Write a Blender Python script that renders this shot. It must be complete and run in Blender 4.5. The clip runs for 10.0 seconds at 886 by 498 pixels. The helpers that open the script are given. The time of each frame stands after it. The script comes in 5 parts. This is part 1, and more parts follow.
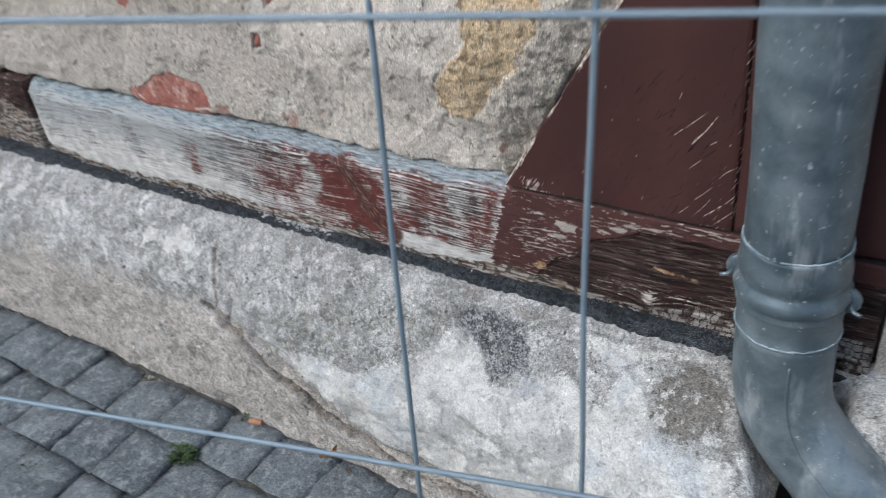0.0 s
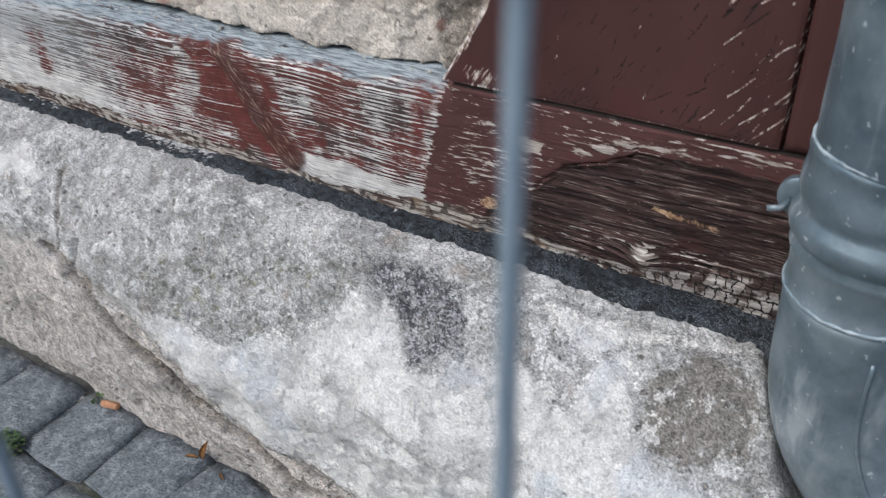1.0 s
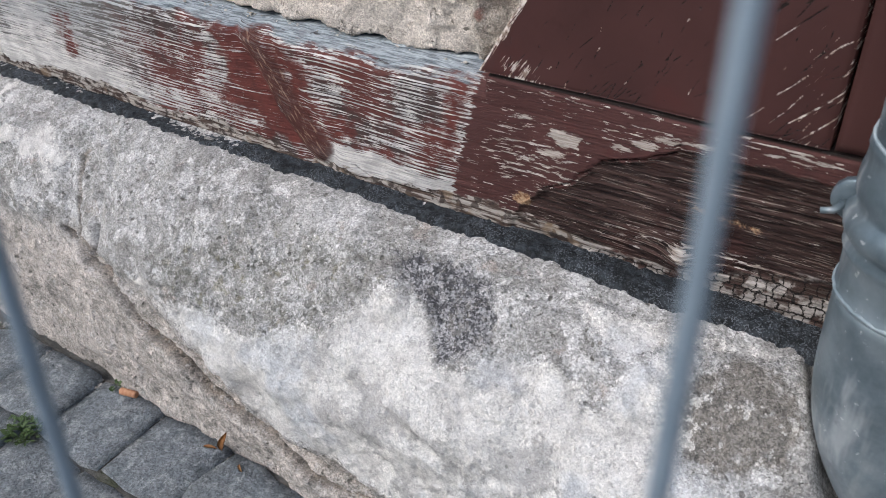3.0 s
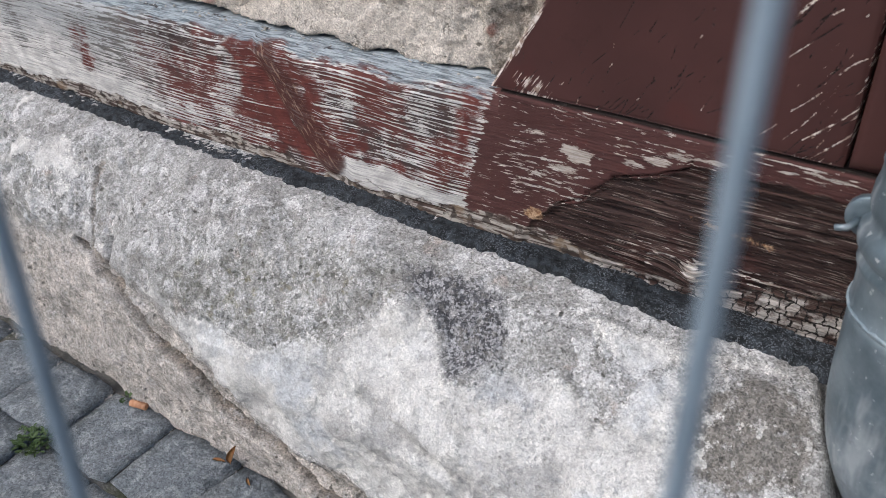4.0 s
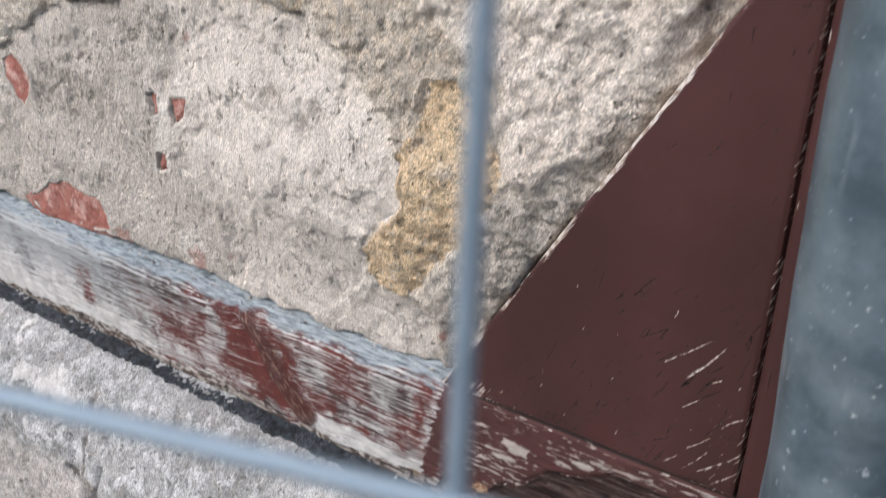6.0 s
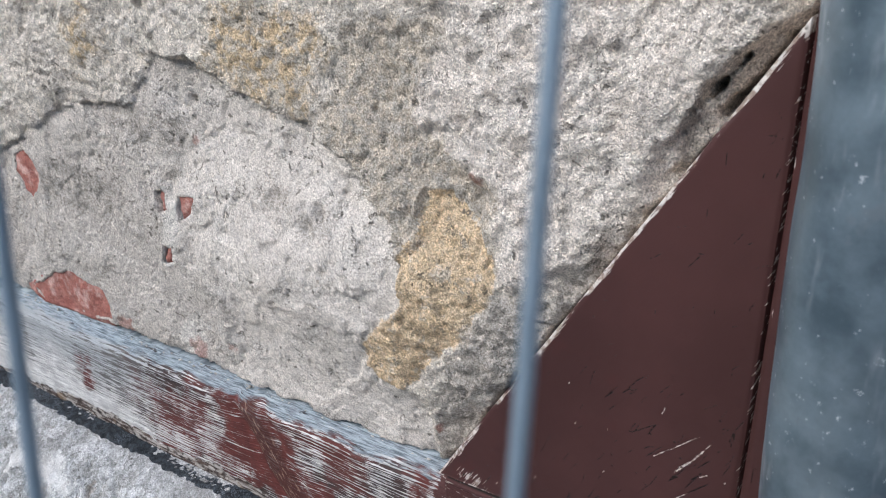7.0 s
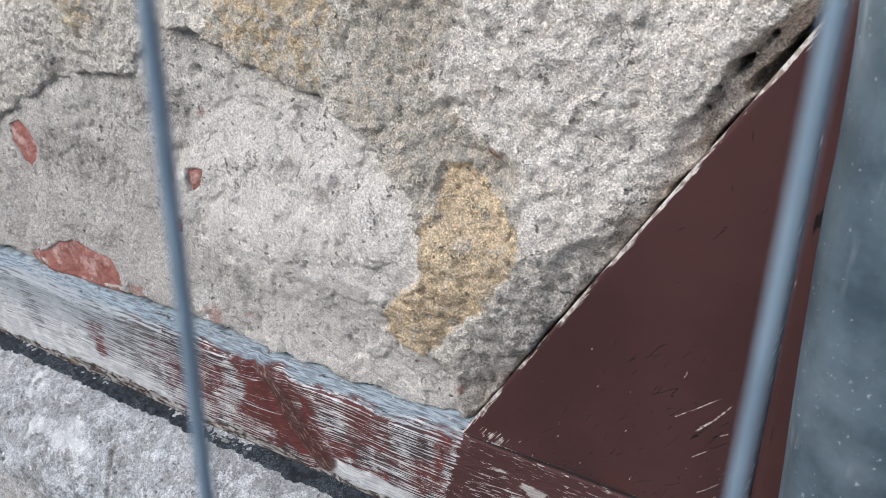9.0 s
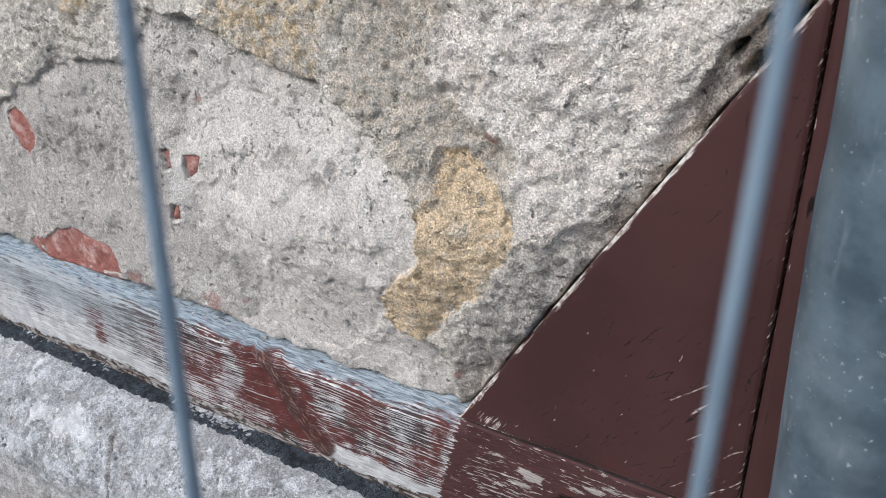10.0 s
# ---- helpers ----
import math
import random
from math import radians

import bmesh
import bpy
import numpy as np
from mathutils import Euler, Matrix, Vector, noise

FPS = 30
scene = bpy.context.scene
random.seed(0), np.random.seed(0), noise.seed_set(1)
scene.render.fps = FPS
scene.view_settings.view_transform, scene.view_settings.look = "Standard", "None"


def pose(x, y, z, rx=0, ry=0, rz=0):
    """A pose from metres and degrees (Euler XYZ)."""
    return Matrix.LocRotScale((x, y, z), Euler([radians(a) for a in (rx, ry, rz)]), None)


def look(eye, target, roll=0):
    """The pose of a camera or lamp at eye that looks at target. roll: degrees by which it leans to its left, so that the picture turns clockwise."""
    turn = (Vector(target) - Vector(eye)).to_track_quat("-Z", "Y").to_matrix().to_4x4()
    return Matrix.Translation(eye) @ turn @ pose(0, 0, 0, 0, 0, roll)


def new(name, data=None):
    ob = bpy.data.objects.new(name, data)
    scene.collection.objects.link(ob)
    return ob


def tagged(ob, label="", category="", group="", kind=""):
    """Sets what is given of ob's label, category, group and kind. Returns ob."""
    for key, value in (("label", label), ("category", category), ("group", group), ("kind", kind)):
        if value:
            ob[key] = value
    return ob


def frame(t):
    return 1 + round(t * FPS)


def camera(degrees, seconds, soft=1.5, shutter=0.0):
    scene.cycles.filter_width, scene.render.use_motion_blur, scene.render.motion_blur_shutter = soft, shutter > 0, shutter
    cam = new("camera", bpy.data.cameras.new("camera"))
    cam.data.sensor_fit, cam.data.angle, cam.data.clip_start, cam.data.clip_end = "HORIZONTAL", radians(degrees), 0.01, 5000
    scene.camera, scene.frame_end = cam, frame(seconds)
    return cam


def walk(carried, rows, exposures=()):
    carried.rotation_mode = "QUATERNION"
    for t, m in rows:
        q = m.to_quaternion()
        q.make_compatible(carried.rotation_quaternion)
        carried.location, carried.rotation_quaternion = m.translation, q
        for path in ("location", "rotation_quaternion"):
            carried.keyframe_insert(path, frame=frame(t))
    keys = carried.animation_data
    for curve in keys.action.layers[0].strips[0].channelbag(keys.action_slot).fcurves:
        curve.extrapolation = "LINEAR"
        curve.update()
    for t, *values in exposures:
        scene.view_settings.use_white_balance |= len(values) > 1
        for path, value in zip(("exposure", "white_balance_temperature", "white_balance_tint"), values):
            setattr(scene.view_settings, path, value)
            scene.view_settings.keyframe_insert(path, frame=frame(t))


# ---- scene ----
cam = camera(57.14, 10.0, soft=0.6, shutter=0.3)
cam.data.dof.use_dof, cam.data.dof.focus_distance, cam.data.dof.aperture_fstop = True, 0.72, 13.0
# seconds, eye (m), yaw to the left, pitch up, roll (degrees)
ROWS = [
    (0, 0.4178, -0.7054, 0.9659, 36.34, -33.57, -7.31),
    (0.5, 0.3158, -0.5641, 0.8292, 34.72, -36.11, -5.16),
    (0.7, 0.3145, -0.5288, 0.8008, 35.00, -36.76, -4.87),
    (1, 0.3302, -0.5040, 0.7578, 34.00, -34.77, -3.05),
    (1.5, 0.3347, -0.4916, 0.7338, 33.07, -35.53, -2.31),
    (2, 0.3253, -0.4941, 0.7422, 33.28, -35.95, -2.21),
    (2.5, 0.3103, -0.5027, 0.7511, 34.18, -35.72, -2.21),
    (4, 0.3097, -0.5032, 0.7499, 35.80, -34.04, -2.18),
    (4.5, 0.3097, -0.4996, 0.7511, 36.21, -33.84, -2.40),
    (5, 0.3087, -0.5018, 0.7699, 36.03, -33.42, -2.23),
    (5.5, 0.3074, -0.5069, 0.8448, 35.47, -30.67, -1.51),
    (5.7, 0.3191, -0.5002, 0.8881, 34.99, -28.54, -0.67),
    (5.9, 0.3315, -0.4861, 0.9215, 34.91, -27.89, -0.48),
    (6, 0.3367, -0.4856, 0.9343, 34.65, -26.87, -0.75),
    (6.2, 0.3478, -0.4791, 0.9568, 34.70, -25.75, -0.89),
    (7.3, 0.3357, -0.5168, 0.9848, 33.23, -21.50, -0.26),
    (7.5, 0.3307, -0.5163, 0.9996, 33.11, -22.10, -0.25),
    (8, 0.3186, -0.5116, 1.0066, 32.62, -25.77, -1.35),
    (8.5, 0.3152, -0.5128, 1.0052, 32.23, -26.85, -1.67),
    (9, 0.3079, -0.5192, 1.0114, 31.99, -27.40, -1.74),
    (9.5, 0.3130, -0.5214, 1.0075, 32.02, -27.61, -1.78),
    (10, 0.3129, -0.5193, 1.0099, 32.13, -28.23, -1.98),
]
walk(cam, [(t, pose(x, y, z, 90 + pitch, 0, yaw) @ pose(0, 0, 0, 0, 0, roll)) for t, x, y, z, yaw, pitch, roll in ROWS],
     exposures=[(0.0, 0.55, 5850, 4), (1.0, 0.63, 5950, 6), (4.5, 0.65, 6100, 9), (5.6, 0.79, 6120, 9), (6.3, 0.80, 6050, 9), (7.3, 0.66, 5680, 6), (10.0, 0.70, 5720, 6)])

# ---- world and light: an even, lightly clouded sky ----
SUN_EL, SUN_AZ = radians(40), radians(205)
world = bpy.data.worlds.new("overcast_sky")
scene.world = world
world.use_nodes = True
wn, wl = world.node_tree.nodes, world.node_tree.links
wn.clear()
sky = wn.new("ShaderNodeTexSky")
sky.sky_type, sky.sun_disc, sky.sun_elevation, sky.sun_rotation = "NISHITA", False, SUN_EL, SUN_AZ
sky.dust_density, sky.air_density = 3.0, 1.0
bg = wn.new("ShaderNodeBackground")
bg.inputs["Strength"].default_value = 0.15
wo = wn.new("ShaderNodeOutputWorld")
wl.new(sky.outputs[0], bg.inputs["Color"])
wl.new(bg.outputs[0], wo.inputs["Surface"])
sun = new("sun", bpy.data.lights.new("sun", "SUN"))
sun.data.energy, sun.data.angle, sun.data.color = 1.5, radians(40), (1.0, 0.975, 0.95)
sun.matrix_world = look((math.sin(SUN_AZ) * 5, math.cos(SUN_AZ) * 5, 5 * math.tan(SUN_EL)), (0, 0, 0.4))


# ---- noise and distance fields ----
def lattice(i, j, seed):
    n = (i.astype(np.int64) * 374761393 + j.astype(np.int64) * 668265263 + seed * 974634777) & 0xFFFFFFFF
    n = ((n ^ (n >> 13)) * 1274126177) & 0xFFFFFFFF
    return ((n ^ (n >> 16)) & 0xFFFF) / 32767.5 - 1.0


def vnoise(u, v, seed=0):
    i, j = np.floor(u), np.floor(v)
    a, b = u - i, v - j
    a, b = a * a * (3 - 2 * a), b * b * (3 - 2 * b)
    return ((lattice(i, j, seed) * (1 - a) + lattice(i + 1, j, seed) * a) * (1 - b)
            + (lattice(i, j + 1, seed) * (1 - a) + lattice(i + 1, j + 1, seed) * a) * b)


def fbm(u, v, octaves=4, seed=0, gain=0.5):
    out, amp = np.zeros_like(u), 1.0
    for k in range(octaves):
        out += amp * vnoise(u * 2 ** k + 17.3 * k, v * 2 ** k - 9.1 * k, seed + k)
        amp *= gain
    return out


def smoothstep(lo, hi, v):
    t = np.clip((v - lo) / (hi - lo), 0, 1)
    return t * t * (3 - 2 * t)


def line_dist(u, v, pts):
    """Distance to an open polyline."""
    best = np.full(u.shape, 9.0)
    for (ax, ay), (bx, by) in zip(pts, pts[1:]):
        dx, dy = bx - ax, by - ay
        t = np.clip(((u - ax) * dx + (v - ay) * dy) / (dx * dx + dy * dy), 0, 1)
        best = np.minimum(best, np.hypot(u - ax - t * dx, v - ay - t * dy))
    return best


def poly_dist(u, v, pts):
    """Signed distance to a polygon, negative inside."""
    inside = np.zeros(u.shape, bool)
    for (ax, ay), (bx, by) in zip(pts, pts[1:] + pts[:1]):
        hit = (ay > v) != (by > v)
        inside ^= hit & (u < (bx - ax) * (v - ay) / ((by - ay) or 1e-9) + ax)
    d = line_dist(u, v, pts + pts[:1])
    return np.where(inside, -d, d)


# ---- mesh helpers ----
def grid_mesh(name, co, fields=None, keep=None):
    """A mesh from an (n, m, 3) grid of places, with float fields on its vertices; keep: which of the (n-1, m-1) faces stay."""
    n, m = co.shape[:2]
    idx = np.arange(n * m).reshape(n, m)
    quads = np.stack([idx[:-1, :-1], idx[1:, :-1], idx[1:, 1:], idx[:-1, 1:]], -1)
    quads = quads.reshape(-1, 4) if keep is None else quads[keep]
    used = np.unique(quads)
    remap = np.zeros(n * m, int)
    remap[used] = np.arange(len(used))
    me = bpy.data.meshes.new(name)
    me.from_pydata(co.reshape(-1, 3)[used].tolist(), [], remap[quads].tolist())
    for key, values in (fields or {}).items():
        at = me.attributes.new(key, "FLOAT", "POINT")
        at.data.foreach_set("value", values.reshape(-1)[used].astype(np.float32))
    me.polygons.foreach_set("use_smooth", np.ones(len(me.polygons), bool))
    return me


def mesh_ob(name, me, material, parent=None, label=""):
    ob = new(name, me)
    if material and not me.materials:
        me.materials.append(material)
    if parent:
        ob.parent = parent
    return tagged(ob, label)


def part(name, bm, material, parent=None, label="", smooth=True):
    me = bpy.data.meshes.new(name)
    bm.to_mesh(me)
    bm.free()
    me.polygons.foreach_set("use_smooth", np.full(len(me.polygons), smooth))
    return mesh_ob(name, me, material, parent, label)


def sweep(bm, path, radii, sides=24, wobble=None, caps=True):
    """A tube round a path of places; wobble(k, angles) gives the radius's factor on ring k."""
    path = [Vector(p) for p in path]
    rings, ref = [], None
    for k, p in enumerate(path):
        d = (path[min(k + 1, len(path) - 1)] - path[max(k - 1, 0)]).normalized()
        if ref is None:
            ref = d.orthogonal().normalized()
        ref = (ref - d * ref.dot(d)).normalized()
        side = d.cross(ref)
        r = radii[k] if hasattr(radii, "__len__") else radii
        ring = []
        for s in range(sides):
            a = 2 * math.pi * s / sides
            f = wobble(k, a) if wobble else 1.0
            ring.append(bm.verts.new(p + (ref * math.cos(a) + side * math.sin(a)) * r * f))
        rings.append(ring)
    for a, b in zip(rings, rings[1:]):
        for s in range(sides):
            bm.faces.new((a[s], a[(s + 1) % sides], b[(s + 1) % sides], b[s]))
    if caps:
        bm.faces.new(rings[0][::-1])
        bm.faces.new(rings[-1])
    return bm


def box(bm, lo, hi, bevel=0.0):
    made = bmesh.ops.create_cube(bm, size=1.0)["verts"]
    for v in made:
        v.co = Vector([lo[i] + (v.co[i] + 0.5) * (hi[i] - lo[i]) for i in range(3)])
    if bevel:
        edges = {e for v in made for e in v.link_edges}
        bmesh.ops.bevel(bm, geom=list(edges), offset=bevel, segments=2, affect="EDGES")
    return bm


# ---- materials ----
class Shade:
    """A node material, built by small calls that return sockets."""

    def __init__(self, name, rough=0.8, metal=0.0, spec=0.3):
        self.mat = bpy.data.materials.new(name)
        self.mat.use_nodes = True
        self.tree = self.mat.node_tree
        self.bsdf = self.tree.nodes["Principled BSDF"]
        self.bsdf.inputs["Roughness"].default_value = rough
        self.bsdf.inputs["Metallic"].default_value = metal
        self.bsdf.inputs["Specular IOR Level"].default_value = spec
        self.place = self.node("ShaderNodeTexCoord").outputs["Object"]

    def node(self, kind):
        return self.tree.nodes.new(kind)

    def put(self, socket, value):
        if isinstance(value, bpy.types.NodeSocket):
            self.tree.links.new(value, socket)
        elif isinstance(value, tuple) and len(value) == 3 and socket.type == "RGBA":
            socket.default_value = (*value, 1)
        else:
            socket.default_value = value

    def attr(self, name):
        a = self.node("ShaderNodeAttribute")
        a.attribute_name = name
        return a.outputs["Fac"]

    def chance(self):
        return self.node("ShaderNodeObjectInfo").outputs["Random"]

    def math(self, op, a, b=0.0):
        m = self.node("ShaderNodeMath")
        m.operation = op
        self.put(m.inputs[0], a)
        self.put(m.inputs[1], b)
        return m.outputs[0]

    def mapped(self, scale=(1, 1, 1), turn=(0, 0, 0), vec=None, move=(0, 0, 0)):
        m = self.node("ShaderNodeMapping")
        self.put(m.inputs["Vector"], vec or self.place)
        m.inputs["Scale"].default_value, m.inputs["Rotation"].default_value, m.inputs["Location"].default_value = scale, turn, move
        return m.outputs[0]

    def combine(self, x, y, z):
        c = self.node("ShaderNodeCombineXYZ")
        for k, v in enumerate((x, y, z)):
            self.put(c.inputs[k], v)
        return c.outputs[0]

    def axis(self, k, vec=None):
        s = self.node("ShaderNodeSeparateXYZ")
        self.put(s.inputs[0], vec or self.place)
        return s.outputs[k]

    def noise(self, scale, detail=4.0, rough=0.55, vec=None, twist=0.0):
        n = self.node("ShaderNodeTexNoise")
        self.put(n.inputs["Vector"], vec or self.place)
        n.inputs["Scale"].default_value, n.inputs["Detail"].default_value = scale, detail
        n.inputs["Roughness"].default_value, n.inputs["Distortion"].default_value = rough, twist
        return n.outputs["Fac"]

    def warp(self, scale, amount, detail=3):
        """The place, pushed about by a noise, for less regular patterns."""
        n = self.node("ShaderNodeTexNoise")
        self.put(n.inputs["Vector"], self.place)
        n.inputs["Scale"].default_value, n.inputs["Detail"].default_value = scale, detail
        v = self.node("ShaderNodeVectorMath")
        v.operation = "MULTIPLY_ADD"
        self.put(v.inputs[0], n.outputs["Color"])
        v.inputs[1].default_value = (amount, amount, amount)
        self.put(v.inputs[2], self.place)
        return v.outputs[0]

    def cells(self, scale, feature="F1", vec=None):
        v = self.node("ShaderNodeTexVoronoi")
        v.feature = feature
        self.put(v.inputs["Vector"], vec or self.place)
        v.inputs["Scale"].default_value = scale
        return v.outputs["Distance"]

    def grains(self, scale, vec=None):
        """A random value for each of many sand grains."""
        v = self.node("ShaderNodeTexVoronoi")
        self.put(v.inputs["Vector"], vec or self.place)
        v.inputs["Scale"].default_value = scale
        c = self.node("ShaderNodeSeparateColor")
        self.put(c.inputs[0], v.outputs["Color"])
        return c.outputs[0]

    def step(self, v, lo, hi, a=0.0, b=1.0):
        m = self.node("ShaderNodeMapRange")
        m.interpolation_type = "SMOOTHSTEP"
        self.put(m.inputs["Value"], v)
        for key, x in (("From Min", lo), ("From Max", hi), ("To Min", a), ("To Max", b)):
            m.inputs[key].default_value = x
        return m.outputs[0]

    def mix(self, f, a, b, mode="MIX"):
        m = self.node("ShaderNodeMix")
        m.data_type, m.blend_type = "RGBA", mode
        self.put(m.inputs[0], f)
        self.put(m.inputs[6], a)
        self.put(m.inputs[7], b)
        return m.outputs[2]

    def mask(self, field, noise_out, amount, soft=0.001):
        """1 inside a signed distance field whose edge a noise frays by that many metres."""
        d = self.math("ADD", self.attr(field), self.math("MULTIPLY", self.math("SUBTRACT", noise_out, 0.5), 2 * amount))
        return self.step(d, -soft, soft, 1.0, 0.0)

    def done(self, color, bump=None, strength=0.5, distance=0.002, rough=None):
        self.put(self.bsdf.inputs["Base Color"], color)
        if rough is not None:
            self.put(self.bsdf.inputs["Roughness"], rough)
        if bump is not None:
            b = self.node("ShaderNodeBump")
            b.inputs["Strength"].default_value, b.inputs["Distance"].default_value = strength, distance
            self.put(b.inputs["Height"], bump)
            self.put(self.bsdf.inputs["Normal"], b.outputs[0])
        return self.mat


def infill_material():
    m = Shade("lime_plaster_and_rubble", 0.95, 0, 0.1)
    mid, crag = m.noise(38, 5, 0.62), m.noise(24, 6, 0.7)
    fine, grit = m.noise(170, 4, 0.7), m.noise(420, 3, 0.7)
    # bare sandy rubble
    base = m.mix(m.step(m.noise(9, 5), 0.38, 0.62), (0.83, 0.76, 0.66), (0.75, 0.685, 0.60))
    base = m.mix(m.step(crag, 0.52, 0.64, 0, 0.6), base, (0.50, 0.455, 0.395))
    base = m.mix(m.step(m.noise(58, 5, 0.7), 0.56, 0.64, 0, 0.45), base, (0.42, 0.385, 0.33))
    pale = m.mix(m.step(m.noise(30, 5, 0.6), 0.42, 0.62), (0.88, 0.805, 0.72), (0.79, 0.71, 0.625))
    pale = m.mix(m.step(crag, 0.56, 0.68, 0, 0.45), pale, (0.66, 0.575, 0.49))
    base = m.mix(m.mask("pale", mid, 0.016, 0.004), base, pale)
    # smoother trowelled plaster
    plaster = m.mix(m.step(m.noise(26, 5, 0.6), 0.40, 0.62), (0.70, 0.648, 0.592), (0.61, 0.565, 0.515))
    plaster = m.mix(m.step(m.noise(15, 6, 0.68), 0.55, 0.66, 0, 0.5), plaster, (0.52, 0.48, 0.43))
    on_coat = m.math("MULTIPLY", m.mask("coat", mid, 0.008, 0.002), m.mask("smooth", m.noise(20, 5, 0.65), 0.09, 0.03))
    base = m.mix(m.math("MULTIPLY", m.mask("coat", mid, 0.008, 0.002), 0.7), base, plaster)
    stain = m.mix(m.step(m.noise(90, 5, 0.7), 0.42, 0.56), (0.26, 0.235, 0.205), (0.56, 0.515, 0.455))
    base = m.mix(m.math("MULTIPLY", m.mask("grey", m.noise(50, 5, 0.65), 0.03, 0.010), 0.55), base, stain)
    upper = m.mix(m.step(m.noise(75, 5, 0.7), 0.44, 0.56), (0.60, 0.53, 0.43), (0.70, 0.52, 0.29))
    base = m.mix(m.math("MULTIPLY", m.mask("band", m.noise(34, 5, 0.7), 0.05, 0.015), 0.75), base, upper)
    greyer = m.mix(m.step(m.noise(95, 5, 0.7), 0.42, 0.58), (0.46, 0.42, 0.36), (0.66, 0.57, 0.45))
    base = m.mix(m.math("MULTIPLY", m.mask("mortar", m.noise(44, 5, 0.65), 0.022, 0.006), 0.8), base, greyer)
    ochre = m.mix(m.step(m.noise(150, 5, 0.72), 0.40, 0.58), (0.82, 0.61, 0.36), (0.72, 0.55, 0.35))
    ochre = m.mix(m.step(m.noise(64, 5, 0.65), 0.56, 0.64, 0, 0.8), ochre, (0.62, 0.545, 0.44))
    base = m.mix(m.math("MULTIPLY", m.mask("ochre", m.noise(75, 5, 0.65), 0.013, 0.002), 0.82), base, ochre)
    soot = m.mix(m.step(m.noise(70, 5, 0.7), 0.40, 0.58), (0.27, 0.25, 0.225), (0.55, 0.505, 0.45))
    base = m.mix(m.math("MULTIPLY", m.mask("soot", m.noise(45, 5, 0.65), 0.02, 0.006), 0.8), base, soot)
    base = m.mix(m.math("MULTIPLY", m.mask("chalk", mid, 0.012, 0.003), 0.85), base, (0.82, 0.775, 0.71))
    brick = m.mix(m.step(m.noise(85, 4), 0.4, 0.65), (0.42, 0.16, 0.12), (0.62, 0.40, 0.33))
    base = m.mix(m.math("MULTIPLY", m.mask("rust", m.noise(70, 4), 0.014, 0.003), 0.6), base, brick)
    # sand grains, sharper where the plaster is gone
    coarse = m.step(on_coat, 0, 1, 0.28, 0.20)
    base = m.mix(coarse, base, m.mix(m.step(grit, 0.42, 0.54), (0.42, 0.40, 0.37), (1.24, 1.23, 1.22)), "MULTIPLY")
    sand = m.grains(900)
    base = m.mix(m.step(on_coat, 0, 1, 0.64, 0.56), base, m.mix(sand, (0.42, 0.40, 0.375), (1.5, 1.5, 1.5)), "MULTIPLY")
    grain = m.noise(250, 4, 0.65)
    base = m.mix(m.math("MULTIPLY", m.step(grain, 0.60, 0.64), m.step(on_coat, 0, 1, 0.55, 0.34)), base, (0.22, 0.20, 0.17))
    base = m.mix(m.math("MULTIPLY", m.step(grain, 0.37, 0.34), coarse), base, (0.86, 0.82, 0.76))
    base = m.mix(1.0, base, (0.93, 0.91, 0.895), "MULTIPLY")
    # slits, pocks and broken creases, the shade inside them put into the colour
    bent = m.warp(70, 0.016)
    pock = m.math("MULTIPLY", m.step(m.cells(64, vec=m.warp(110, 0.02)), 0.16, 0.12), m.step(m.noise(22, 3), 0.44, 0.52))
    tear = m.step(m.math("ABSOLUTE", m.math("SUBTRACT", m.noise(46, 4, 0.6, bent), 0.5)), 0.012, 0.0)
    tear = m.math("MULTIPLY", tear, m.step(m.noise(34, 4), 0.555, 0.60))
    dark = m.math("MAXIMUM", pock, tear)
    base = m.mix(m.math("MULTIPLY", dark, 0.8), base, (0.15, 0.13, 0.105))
    h = m.math("ADD", m.math("MULTIPLY", mid, 0.3), m.math("MULTIPLY", crag, 0.35))
    h = m.math("ADD", h, m.math("MULTIPLY", m.math("ADD", m.math("MULTIPLY", fine, 1.0), m.math("MULTIPLY", grit, 0.9)), m.step(on_coat, 0, 1, 1.0, 0.45)))
    h = m.math("SUBTRACT", m.math("ADD", h, m.math("MULTIPLY", sand, 0.22)), m.math("MULTIPLY", dark, 0.9))
    return m.done(base, h, 0.9, 0.005)


def brick_material():
    m = Shade("old_red_brick", 0.95, 0, 0.1)
    c = m.mix(m.step(m.noise(60, 4), 0.35, 0.65), (0.29, 0.110, 0.085), (0.37, 0.165, 0.132))
    c = m.mix(m.step(m.noise(46, 5, 0.7), 0.48, 0.66, 0, 0.75), c, (0.60, 0.42, 0.36))
    grit = m.noise(520, 3, 0.7)
    c = m.mix(0.6, c, m.mix(m.step(grit, 0.36, 0.6), (0.55, 0.55, 0.55), (1.25, 1.25, 1.25)), "MULTIPLY")
    return m.done(c, m.math("ADD", m.noise(150, 4), m.math("MULTIPLY", grit, 0.6)), 0.8, 0.003)


